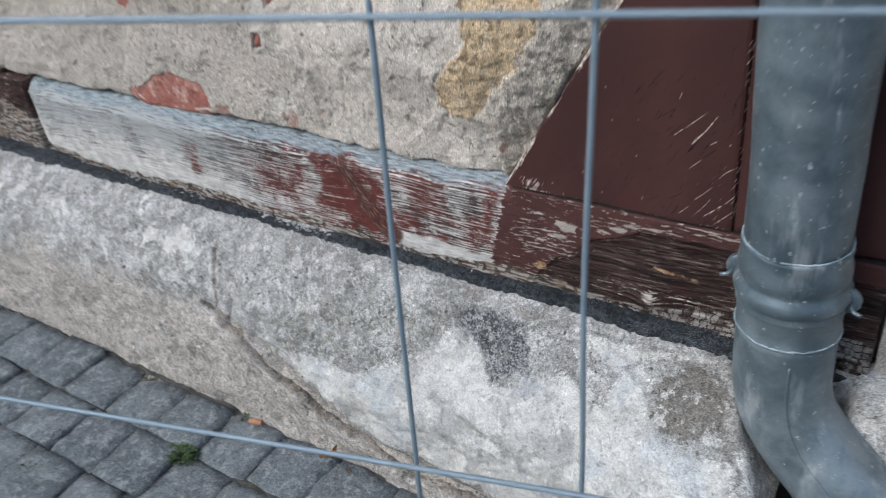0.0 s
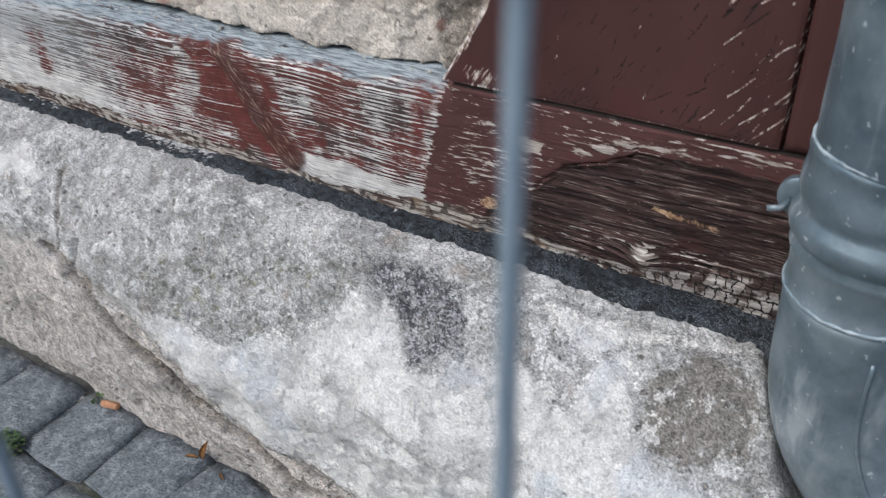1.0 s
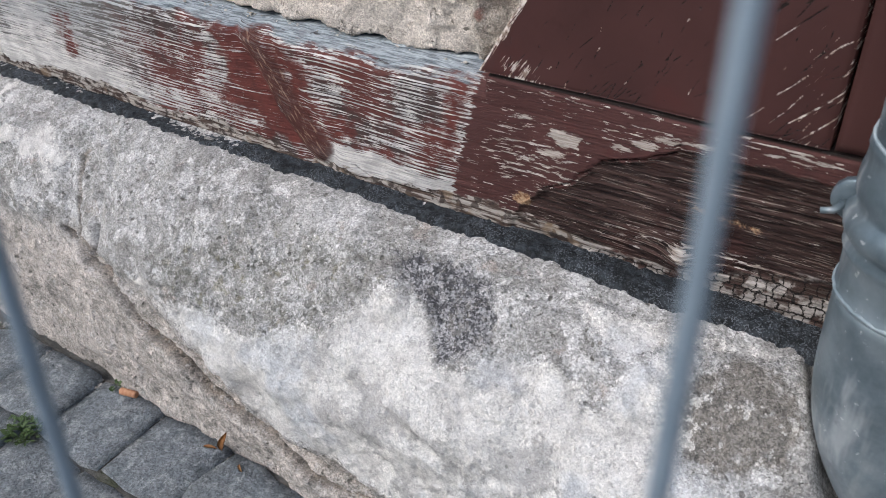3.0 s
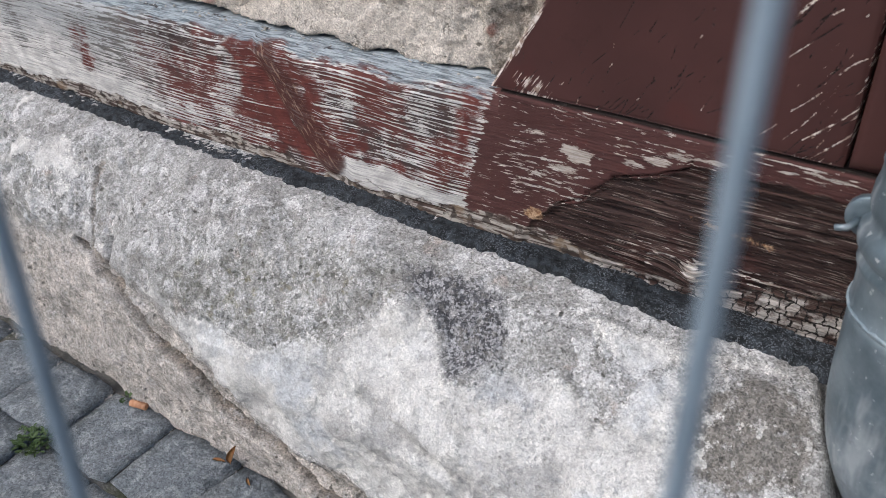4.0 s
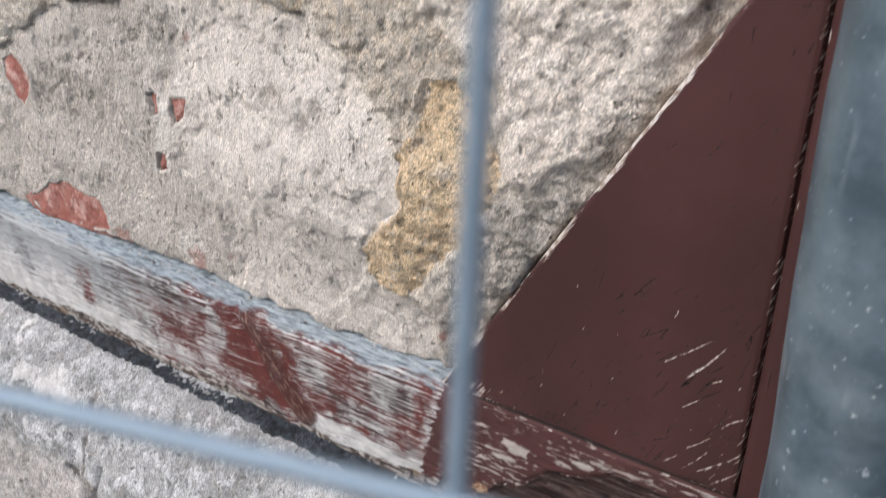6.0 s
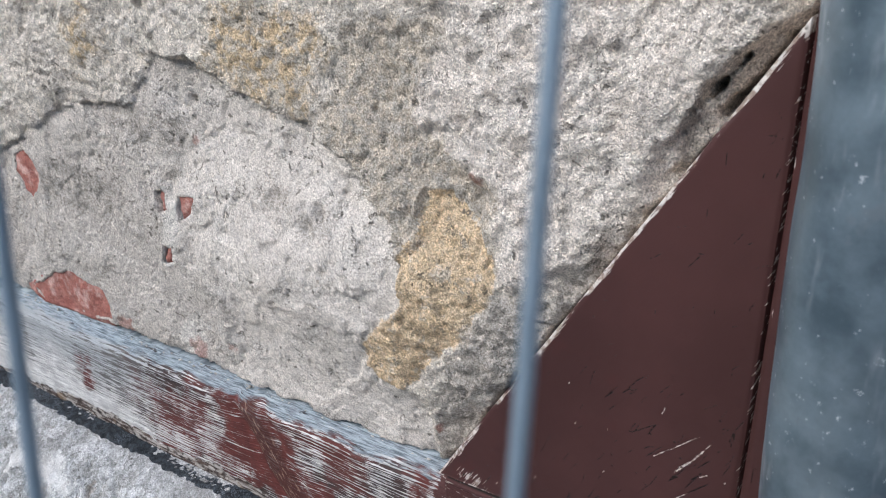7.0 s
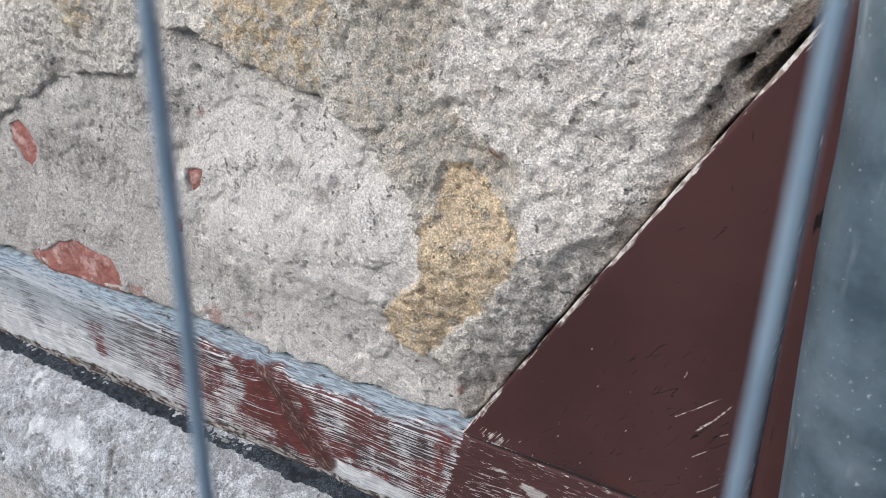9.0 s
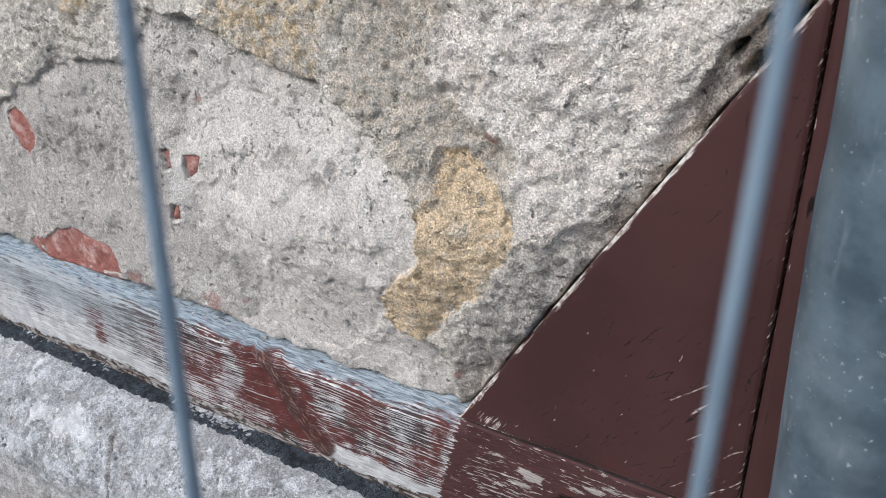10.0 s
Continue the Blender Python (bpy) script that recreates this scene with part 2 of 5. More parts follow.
def beam_material():
    m = Shade("old_painted_oak", 0.8, 0, 0.15)
    x, z, gv = m.axis(0), m.axis(2), m.attr("grain")

    def fibre(ax, az, seed, detail=4, rough=0.6, v=None):
        return m.noise(1.0, detail, rough, m.combine(m.math("MULTIPLY", x, ax), m.math("MULTIPLY", gv if v is None else v, az), seed))

    wave = m.math("SINE", m.math("ADD", m.math("MULTIPLY", gv, 1750.0), m.math("MULTIPLY", fibre(7, 110, 11.0, 3), 17.0)))
    rings = m.math("ADD", m.math("MULTIPLY", wave, 0.062), fibre(17, 560, 0.0, 5, 0.66))
    fine = fibre(38, 1150, 3.0, 3)
    blot, mid, grit = m.noise(14, 4), m.noise(55, 4), m.noise(420, 3)
    # stripped half: pale primer on the ridges, red and bare wood in the furrows
    primer = m.mix(m.step(mid, 0.4, 0.65), (0.72, 0.695, 0.655), (0.52, 0.50, 0.475))
    primer = m.mix(m.step(fibre(30, 700, 21.0), 0.46, 0.62, 0, 0.8), primer, (0.36, 0.345, 0.335))
    weathered = m.math("MULTIPLY", m.step(x, -0.30, -0.50), m.step(m.math("ADD", z, m.math("MULTIPLY", blot, 0.06)), 0.44, 0.50))
    primer = m.mix(m.math("MULTIPLY", weathered, 0.75), primer, (0.33, 0.345, 0.35))
    furrow = m.mix(m.step(m.noise(16, 4), 0.46, 0.60), (0.125, 0.045, 0.038), (0.070, 0.050, 0.046))
    furrow = m.mix(m.step(m.math("ADD", x, m.math("MULTIPLY", mid, 0.12)), -0.34, -0.42), furrow, (0.15, 0.14, 0.13))
    level = m.math("ADD", m.attr("stripped"), m.math("MULTIPLY", m.math("SUBTRACT", blot, 0.5), 0.22))
    level = m.math("ADD", level, m.math("MULTIPLY", m.math("SUBTRACT", m.noise(1.0, 4, 0.65, m.combine(m.math("MULTIPLY", x, 75.0), m.math("MULTIPLY", gv, 500.0), 5.0)), 0.5), 0.44))
    level = m.math("ADD", level, m.math("MULTIPLY", m.math("SUBTRACT", fine, 0.5), 0.16))
    column = m.noise(1.0, 4, 0.6, m.combine(m.math("MULTIPLY", x, 24.0), m.math("MULTIPLY", z, 5.0), 13.0))
    level = m.math("SUBTRACT", level, m.math("MULTIPLY", m.math("SUBTRACT", m.step(column, 0.42, 0.58), 0.5), 0.06))
    lines = m.step(m.math("SUBTRACT", rings, level), -0.022, 0.022)
    wood = m.mix(lines, furrow, primer)
    red = m.mix(m.step(mid, 0.35, 0.65), (0.145, 0.044, 0.036), (0.10, 0.034, 0.029))
    on_red = m.math("MULTIPLY", m.mask("red", m.noise(32, 5, 0.65), 0.03, 0.006), m.step(m.math("SUBTRACT", rings, level), 0.15, 0.07))
    wood = m.mix(on_red, wood, red)
    slant = m.mapped((1, 1, 1), (0, radians(-54), 0))
    streaks = m.noise(1.0, 5, 0.7, m.mapped((70, 70, 300), vec=slant))
    branch = m.mix(m.step(streaks, 0.54, 0.61), (0.085, 0.033, 0.027), (0.26, 0.165, 0.12))
    branch = m.mix(m.step(streaks, 0.40, 0.34), branch, (0.035, 0.018, 0.015))
    wood = m.mix(m.math("MULTIPLY", m.mask("branch", mid, 0.007, 0.003), 0.9), wood, branch)
    # weathered top edge; the blue sky light on its bevel is put into the colour
    deep = m.math("ADD", z, m.math("MULTIPLY", m.noise(7, 2), 0.006))
    hair = m.noise(1.0, 5, 0.68, m.combine(m.math("MULTIPLY", x, 42.0), m.math("MULTIPLY", deep, 900.0), 2.0))
    skylit_top = m.mix(m.step(hair, 0.38, 0.60), (0.105, 0.13, 0.145), (0.37, 0.415, 0.44))
    skylit_top = m.mix(m.step(m.noise(24, 5, 0.65), 0.54, 0.66, 0, 0.75), skylit_top, (0.20, 0.215, 0.23))
    skylit_top = m.mix(m.step(m.noise(1.0, 4, 0.6, m.combine(m.math("MULTIPLY", x, 34.0), m.math("MULTIPLY", deep, 260.0), 8.0)), 0.39, 0.34), skylit_top, (0.055, 0.056, 0.058))
    on_top = m.mask("crown", m.noise(1.0, 5, 0.65, m.combine(m.math("MULTIPLY", x, 26.0), m.math("MULTIPLY", z, 170.0), 6.0)), 0.016, 0.003)
    wood = m.mix(m.math("MULTIPLY", on_top, 0.9), wood, skylit_top)
    # painted half
    coat = m.mix(m.step(blot, 0.4, 0.65), (0.072, 0.0305, 0.0275), (0.090, 0.0390, 0.0350))
    coat = m.mix(m.step(m.noise(24, 4), 0.56, 0.7, 0, 0.7), coat, (0.088, 0.028, 0.024))
    coat = m.mix(m.step(fibre(20, 420, 31.0), 0.60, 0.68, 0, 0.8), coat, (0.030, 0.0135, 0.012))
    split = m.step(m.math("ABSOLUTE", m.math("SUBTRACT", fibre(9, 190, 41.0, 5, 0.62), 0.5)), 0.0, 0.017)
    weather = m.noise(1.0, 4, 0.65, m.combine(m.math("MULTIPLY", x, 12.0), m.math("MULTIPLY", gv, 320.0), 4.0))
    raw = m.mix(m.step(weather, 0.40, 0.62), (0.022, 0.0125, 0.0112), (0.068, 0.040, 0.034))
    raw = m.mix(m.step(m.noise(18, 3), 0.5, 0.66, 0, 0.7), raw, (0.052, 0.021, 0.018))
    raw = m.mix(m.step(m.math("SUBTRACT", fine, m.math("MULTIPLY", m.step(m.noise(28, 3), 0.42, 0.6), 0.07)), 0.565, 0.605, 0, 0.85), raw, (0.25, 0.205, 0.175))
    raw = m.mix(m.step(split, 0, 1, 0.92, 0.0), raw, (0.007, 0.005, 0.005))
    bare = m.mask("bare", m.noise(60, 4), 0.009, 0.0015)
    coat = m.mix(bare, coat, raw)
    chip = m.math("ADD", m.math("MULTIPLY", fibre(60, 400, 7.0, 4, 0.62), 1.0), m.attr("chips"))
    chipped = m.step(chip, 0.655, 0.675)
    pale = m.mix(m.step(fibre(50, 800, 15.0, 3), 0.38, 0.6), (0.24, 0.195, 0.165), (0.58, 0.53, 0.48))
    coat = m.mix(chipped, coat, pale)
    coat = m.mix(m.mask("patch", m.noise(1.0, 5, 0.7, m.combine(m.math("MULTIPLY", x, 120.0), m.math("MULTIPLY", gv, 420.0), 2.0)), 0.006, 0.0006), coat, m.mix(0.5, pale, (0.40, 0.345, 0.30)))
    coat = m.mix(m.mask("tan", m.noise(150, 4, 0.65), 0.006, 0.001), coat, m.mix(m.step(m.noise(260, 4, 0.7), 0.4, 0.6), (0.20, 0.10, 0.05), (0.50, 0.34, 0.21)))
    color = m.mix(m.mask("brown", fibre(50, 330, 1.0, 4), 0.013, 0.0008), wood, coat)
    # the decayed lower edge
    rot = m.mix(m.step(fibre(34, 300, 51.0), 0.42, 0.58), (0.075, 0.05, 0.04), (0.44, 0.40, 0.355))
    rot = m.mix(m.step(m.noise(110, 4), 0.52, 0.60, 0, 0.85), rot, (0.04, 0.028, 0.024))
    rot = m.mix(m.step(m.noise(30, 3), 0.56, 0.66, 0, 0.7), rot, (0.27, 0.19, 0.125))
    color = m.mix(m.mask("rot", fibre(40, 220, 61.0), 0.010, 0.0012), color, rot)
    tile = m.node("ShaderNodeTexBrick")
    wob = m.math("MULTIPLY", m.math("SUBTRACT", m.noise(48, 5, 0.65), 0.5), 0.022)
    m.put(tile.inputs["Vector"], m.combine(m.math("ADD", x, wob), m.math("ADD", gv, m.math("MULTIPLY", wob, 0.6)), 0.0))
    for key, val in (("Scale", 1.0), ("Mortar Size", 0.0007), ("Mortar Smooth", 0.6), ("Brick Width", 0.0080), ("Row Height", 0.0095)):
        tile.inputs[key].default_value = val
    on_cube = m.mask("cubes", fibre(30, 200, 71.0), 0.010, 0.002)
    cube = m.math("MULTIPLY", tile.outputs["Fac"], on_cube)
    pale_block = m.mix(m.step(m.noise(80, 4, 0.6), 0.42, 0.54), (0.06, 0.035, 0.029), (0.40, 0.365, 0.335))
    pale_block = m.mix(m.step(fine, 0.5, 0.6, 0, 0.7), pale_block, (0.17, 0.14, 0.12))
    color = m.mix(on_cube, color, pale_block)
    color = m.mix(cube, color, (0.015, 0.012, 0.011))
    color = m.mix(m.step(m.attr("crack"), 0.0003, 0.0012, 0.95, 0.0), color, (0.015, 0.011, 0.010))
    color = m.mix(0.5, color, m.mix(grit, (0.72, 0.71, 0.7), (1.2, 1.2, 1.2)), "MULTIPLY")
    h = m.math("MULTIPLY", m.mix(bare, rings, m.math("ADD", weather, m.math("MULTIPLY", split, 0.5))), m.step(m.attr("brown"), -0.003, 0.003, 0.45, 1.0))
    h = m.mix(bare, h, m.math("ADD", m.math("MULTIPLY", weather, 0.7), m.math("MULTIPLY", split, 0.45)))
    h = m.mix(on_top, m.math("ADD", h, m.math("MULTIPLY", fine, 0.4)), m.math("MULTIPLY", hair, 0.55))
    h = m.math("SUBTRACT", m.math("ADD", h, m.math("MULTIPLY", grit, 0.12)), m.math("MULTIPLY", cube, 0.9))
    h = m.math("SUBTRACT", h, m.math("MULTIPLY", m.math("MULTIPLY", chipped, m.step(m.attr("brown"), -0.001, 0.001, 1.0, 0.0)), 0.22))
    return m.done(color, h, 0.9, 0.0026, m.step(m.attr("brown"), -0.004, 0.004, 0.6, 0.88))


def paint_material(name, turn):
    """Old brown oil paint over boards whose grain runs at an angle, cracked and flaked where it is worn."""
    m = Shade(name, 0.6, 0, 0.2)
    along = m.mapped((1, 1, 1), (0, turn, 0))
    streak = m.noise(1.0, 4, 0.6, m.mapped((14, 14, 230), vec=along))
    blot, grit = m.noise(7, 4), m.noise(380, 3)
    coat = m.mix(m.step(blot, 0.36, 0.66), (0.049, 0.0212, 0.0192), (0.065, 0.0278, 0.0250))
    coat = m.mix(m.step(m.noise(17, 3), 0.58, 0.75, 0, 0.5), coat, (0.070, 0.0215, 0.0190))
    coat = m.mix(m.step(m.noise(26, 4, 0.6), 0.60, 0.74, 0, 0.5), coat, (0.036, 0.0148, 0.0133))
    flake = m.math("ADD", m.noise(1.0, 4, 0.62, m.mapped((40, 40, 520), vec=along, move=(3, 1, 7))), m.attr("worn"))
    off = m.step(flake, 0.74, 0.752)
    under = m.mix(m.step(m.noise(190, 3), 0.4, 0.6), (0.24, 0.18, 0.145), (0.55, 0.49, 0.44))
    coat = m.mix(off, coat, under)
    ragged = m.math("MULTIPLY", m.math("SUBTRACT", m.noise(420, 4, 0.65), 0.5), 0.0011)
    gash = m.step(m.math("ADD", m.attr("cracks"), ragged), 0.0, 0.0003, 1.0, 0.0)
    coat = m.mix(gash, coat, (0.012, 0.008, 0.007))
    scrape = m.step(m.math("ADD", m.attr("scratch"), m.math("MULTIPLY", ragged, 1.6)), 0.0, 0.0003, 1.0, 0.0)
    coat = m.mix(scrape, coat, under)
    peck = m.math("MULTIPLY", m.step(m.cells(85), 0.11, 0.07), m.step(m.noise(30, 3), 0.57, 0.63))
    coat = m.mix(m.math("MULTIPLY", peck, 0.8), coat, (0.02, 0.012, 0.011))
    h = m.math("ADD", m.math("MULTIPLY", streak, 0.3), m.math("MULTIPLY", m.noise(70, 4), 0.45))
    h = m.math("SUBTRACT", m.math("ADD", h, m.math("MULTIPLY", grit, 0.07)), m.math("ADD", m.math("MULTIPLY", off, 0.45), m.math("MULTIPLY", m.math("ADD", m.math("ADD", gash, m.math("MULTIPLY", scrape, 0.5)), peck), 0.8)))
    return m.done(coat, h, 0.6, 0.0016, m.step(off, 0, 1, 0.5, 0.9))


def plinth_material():
    m = Shade("weathered_sandstone", 0.95, 0, 0.1)
    big, mid = m.noise(11, 5), m.noise(46, 5, 0.65)
    fine, grit = m.noise(190, 4, 0.72), m.noise(400, 3, 0.7)
    on_white = m.mask("white", m.noise(60, 6, 0.68), 0.014, 0.002)
    calm = m.step(m.attr("white"), -0.012, 0.004)
    base = m.mix(m.step(big, 0.38, 0.62), (0.365, 0.352, 0.335), (0.47, 0.458, 0.438))
    base = m.mix(m.step(m.noise(22, 5, 0.6), 0.48, 0.60, 0, 0.6), base, (0.25, 0.237, 0.22))
    base = m.mix(m.step(m.noise(33, 4), 0.62, 0.7, 0, 0.5), base, (0.42, 0.34, 0.29))
    # pale limy patches with crisp, broken edges
    flaky = m.noise(1.0, 7, 0.72, m.mapped((34, 34, 34), vec=m.warp(20, 0.03)))
    base = m.mix(m.step(flaky, 0.50, 0.53, 0, 0.8), base, (0.60, 0.587, 0.57))
    lower = m.mix(m.step(mid, 0.38, 0.62), (0.60, 0.54, 0.485), (0.46, 0.415, 0.37))
    base = m.mix(m.math("MULTIPLY", m.mask("lower", mid, 0.02, 0.03), 0.9), base, lower)
    white = m.mix(m.step(m.noise(32, 5, 0.65), 0.38, 0.62), (0.735, 0.71, 0.67), (0.61, 0.585, 0.55))
    white = m.mix(m.step(m.noise(17, 7, 0.72), 0.52, 0.58, 0, 0.75), white, (0.42, 0.405, 0.385))
    base = m.mix(on_white, base, white)
    blue = m.step(m.noise(13, 4), 0.5, 0.64, 0, 0.5)
    base = m.mix(m.math("MULTIPLY", blue, m.mask("white", mid, 0.02, 0.02)), base, (0.52, 0.55, 0.59))
    # lichen: clusters of dark blots some millimetres wide, greenish in places
    mott = m.math("ADD", m.math("MULTIPLY", m.noise(110, 6, 0.75), 0.8), m.math("MULTIPLY", m.grains(480, m.warp(200, 0.002)), 0.22))
    cluster = m.step(m.noise(27, 5, 0.62), 0.42, 0.58)
    blots = m.math("MULTIPLY", m.step(m.noise(1.0, 4, 0.6, m.mapped((165, 165, 165), vec=m.warp(90, 0.006))), 0.46, 0.51), cluster)
    on_lichen = m.mask("lichen", m.noise(34, 6, 0.7), 0.05, 0.03)
    base = m.mix(m.math("MULTIPLY", m.math("MULTIPLY", on_lichen, 0.75), m.step(mott, 0.53, 0.47)), base, (0.33, 0.32, 0.295))
    base = m.mix(m.math("MULTIPLY", blots, m.math("MAXIMUM", on_lichen, m.math("MULTIPLY", calm, 0.42))), base, (0.20, 0.195, 0.17))
    green = m.math("MULTIPLY", m.step(m.noise(58, 4), 0.58, 0.66), m.mask("lichen", mid, 0.05, 0.03))
    base = m.mix(m.math("MULTIPLY", green, 0.6), base, (0.21, 0.19, 0.115))
    tar = m.mix(m.step(mott, 0.47, 0.58), (0.06, 0.06, 0.066), (0.33, 0.325, 0.33))
    base = m.mix(m.math("MULTIPLY", m.mask("tar", m.noise(60, 7, 0.75), 0.026, 0.006), 0.9), base, tar)
    mud = m.mix(m.step(m.noise(48, 6, 0.68), 0.54, 0.58), (0.20, 0.182, 0.16), (0.55, 0.53, 0.495))
    base = m.mix(m.math("MULTIPLY", m.mask("mud", m.noise(50, 5, 0.65), 0.018, 0.004), 0.9), base, mud)
    # cracks and the groove under the ledge, their shade painted dark brown
    base = m.mix(m.step(m.attr("seam"), 0.001, 0.007, 0.9, 0.0), base, m.mix(m.step(m.noise(90, 4, 0.65), 0.4, 0.6), (0.10, 0.085, 0.07), (0.27, 0.22, 0.175)))
    crumb = m.noise(75, 6, 0.75)
    base = m.mix(m.math("MULTIPLY", m.step(crumb, 0.555, 0.60), m.step(calm, 0, 1, 0.12, 0.5)), base, (0.24, 0.225, 0.205))
    base = m.mix(m.math("MULTIPLY", m.step(crumb, 0.44, 0.39), 0.45), base, (0.62, 0.60, 0.58))
    bent = m.warp(70, 0.014)
    pock = m.math("MULTIPLY", m.step(m.cells(80, vec=bent), 0.20, 0.13), m.step(m.noise(26, 4), 0.47, 0.56))
    pock = m.math("MULTIPLY", pock, m.step(calm, 0, 1, 0.3, 0.8))
    base = m.mix(pock, base, (0.13, 0.12, 0.105))
    speck = m.step(m.math("ADD", m.math("MULTIPLY", fine, 0.5), m.math("MULTIPLY", grit, 0.5)), 0.37, 0.58)
    base = m.mix(m.step(calm, 0, 1, 0.16, 0.46), base, m.mix(speck, (0.46, 0.455, 0.45), (1.22, 1.22, 1.22)), "MULTIPLY")
    sand = m.grains(780)
    base = m.mix(m.step(calm, 0, 1, 0.34, 0.70), base, m.mix(sand, (0.52, 0.515, 0.51), (1.48, 1.48, 1.48)), "MULTIPLY")
    pits = m.math("MULTIPLY", m.step(m.noise(230, 3, 0.6, twist=0.5), 0.64, 0.68), m.step(calm, 0, 1, 0.35, 1.0))
    base = m.mix(m.math("MULTIPLY", pits, 0.75), base, (0.10, 0.09, 0.08))
    h = m.math("ADD", mid, m.math("ADD", m.math("MULTIPLY", fine, 1.0), m.math("ADD", m.math("MULTIPLY", grit, 0.5), m.math("MULTIPLY", sand, 0.22))))
    h = m.math("ADD", m.math("SUBTRACT", h, m.math("ADD", pits, m.math("MULTIPLY", pock, 1.2))), m.math("MULTIPLY", m.math("ADD", on_white, m.step(flaky, 0.50, 0.53)), 0.4))
    return m.done(base, h, 0.8, 0.0032)


def tar_material():
    m = Shade("bitumen_and_grit", 0.7, 0, 0.3)
    n, fine = m.noise(110, 5, 0.7), m.noise(420, 4, 0.7)
    c = m.mix(m.step(n, 0.42, 0.62), (0.010, 0.0115, 0.013), (0.040, 0.046, 0.053))
    # pale blue-grey grit grains, their glints of sky light painted in
    c = m.mix(m.math("MULTIPLY", m.step(m.grains(1100), 0.74, 0.80), m.step(m.noise(24, 3), 0.40, 0.58, 0.1, 0.7)), c, (0.17, 0.185, 0.205))
    return m.done(c, m.math("ADD", n, m.math("MULTIPLY", fine, 0.7)), 0.9, 0.004)


def sett_material():
    m = Shade("grey_granite", 0.62, 0, 0.4)
    pick = m.chance()
    vec = m.node("ShaderNodeVectorMath")
    m.put(vec.inputs[0], m.place)
    m.put(vec.inputs[1], m.combine(m.math("MULTIPLY", pick, 9.0), m.math("MULTIPLY", pick, 5.0), 0.0))
    v = vec.outputs[0]
    mid, fine = m.noise(60, 7, 0.76, v), m.noise(330, 4, 0.75, v)
    c = m.mix(pick, (0.14, 0.158, 0.168), (0.235, 0.255, 0.265))
    c = m.mix(m.step(mid, 0.47, 0.60, 0, 0.8), c, (0.27, 0.285, 0.295))
    c = m.mix(m.step(m.noise(24, 5, 0.65, v), 0.50, 0.60, 0, 0.75), c, (0.125, 0.14, 0.15))
    c = m.mix(m.step(m.noise(34, 6, 0.7, v), 0.54, 0.62, 0, 0.7), c, (0.38, 0.395, 0.40))
    sand = m.grains(620, v)
    c = m.mix(0.6, c, m.mix(sand, (0.4, 0.4, 0.4), (1.6, 1.6, 1.6)), "MULTIPLY")
    c = m.mix(m.step(m.noise(85, 6, 0.75, v), 0.55, 0.62, 0, 0.7), c, (0.44, 0.455, 0.46))
    h = m.math("ADD", m.math("ADD", m.math("MULTIPLY", m.noise(38, 5, 0.62, v), 1.6), mid), m.math("ADD", m.math("MULTIPLY", sand, 0.15), m.math("MULTIPLY", fine, 0.5)))
    return m.done(c, h, 1.0, 0.007, m.step(mid, 0.3, 0.7, 0.42, 0.7))


def soil_material():
    m = Shade("joint_sand", 0.95, 0, 0.1)
    mid, fine = m.noise(30, 5), m.noise(330, 4, 0.7)
    c = m.mix(m.step(mid, 0.4, 0.64), (0.095, 0.090, 0.081), (0.18, 0.169, 0.152))
    c = m.mix(m.step(m.noise(16, 5, 0.65), 0.52, 0.62, 0, 0.7), c, (0.060, 0.068, 0.036))
    c = m.mix(0.7, c, m.mix(fine, (0.45, 0.45, 0.45), (1.5, 1.5, 1.5)), "MULTIPLY")
    return m.done(c, m.math("ADD", mid, fine), 0.9, 0.006)


def zinc_material():
    m = Shade("weathered_zinc", 0.5, 0.5, 0.5)
    streak = m.noise(1.0, 4, 0.6, m.mapped((30, 30, 7)))
    blot, grit = m.noise(24, 5, 0.6), m.noise(300, 3)
    c = m.mix(m.step(blot, 0.36, 0.66), (0.088, 0.120, 0.140), (0.158, 0.20, 0.226))
    c = m.mix(m.step(m.noise(9, 4, 0.6), 0.50, 0.66, 0, 0.5), c, (0.27, 0.315, 0.34))
    # pale oxide bloom, thickened low down to stand in for brighter reflections there
    low_pale = m.step(m.math("ADD", m.axis(2), m.math("MULTIPLY", m.math("SUBTRACT", m.noise(16, 5, 0.65), 0.5), 0.35)), 0.47, 0.22)
    c = m.mix(m.math("MULTIPLY", low_pale, m.step(m.noise(40, 5, 0.65), 0.34, 0.60, 0.15, 0.6)), c, (0.30, 0.335, 0.355))
    c = m.mix(m.step(streak, 0.55, 0.70, 0, 0.55), c, (0.56, 0.585, 0.595))
    c = m.mix(m.step(m.noise(60, 4), 0.62, 0.72, 0, 0.6), c, (0.17, 0.195, 0.215))
    c = m.mix(m.step(m.noise(150, 4, 0.65), 0.64, 0.70, 0, 0.7), c, (0.62, 0.64, 0.65))
    c = m.mix(0.35, c, m.mix(grit, (0.7, 0.7, 0.7), (1.3, 1.3, 1.3)), "MULTIPLY")
    return m.done(c, m.math("ADD", m.math("MULTIPLY", blot, 0.6), m.math("MULTIPLY", grit, 0.16)), 0.35, 0.002, m.step(m.math("ADD", streak, blot), 0.8, 1.3, 0.36, 0.6))


def wire_material():
    m = Shade("galvanised_wire", 0.6, 0.35, 0.4)
    n = m.noise(120, 3)
    c = m.mix(n, (0.17, 0.22, 0.265), (0.28, 0.34, 0.39))
    return m.done(c, m.noise(700, 3), 0.15, 0.0005, m.step(n, 0.3, 0.7, 0.5, 0.7))


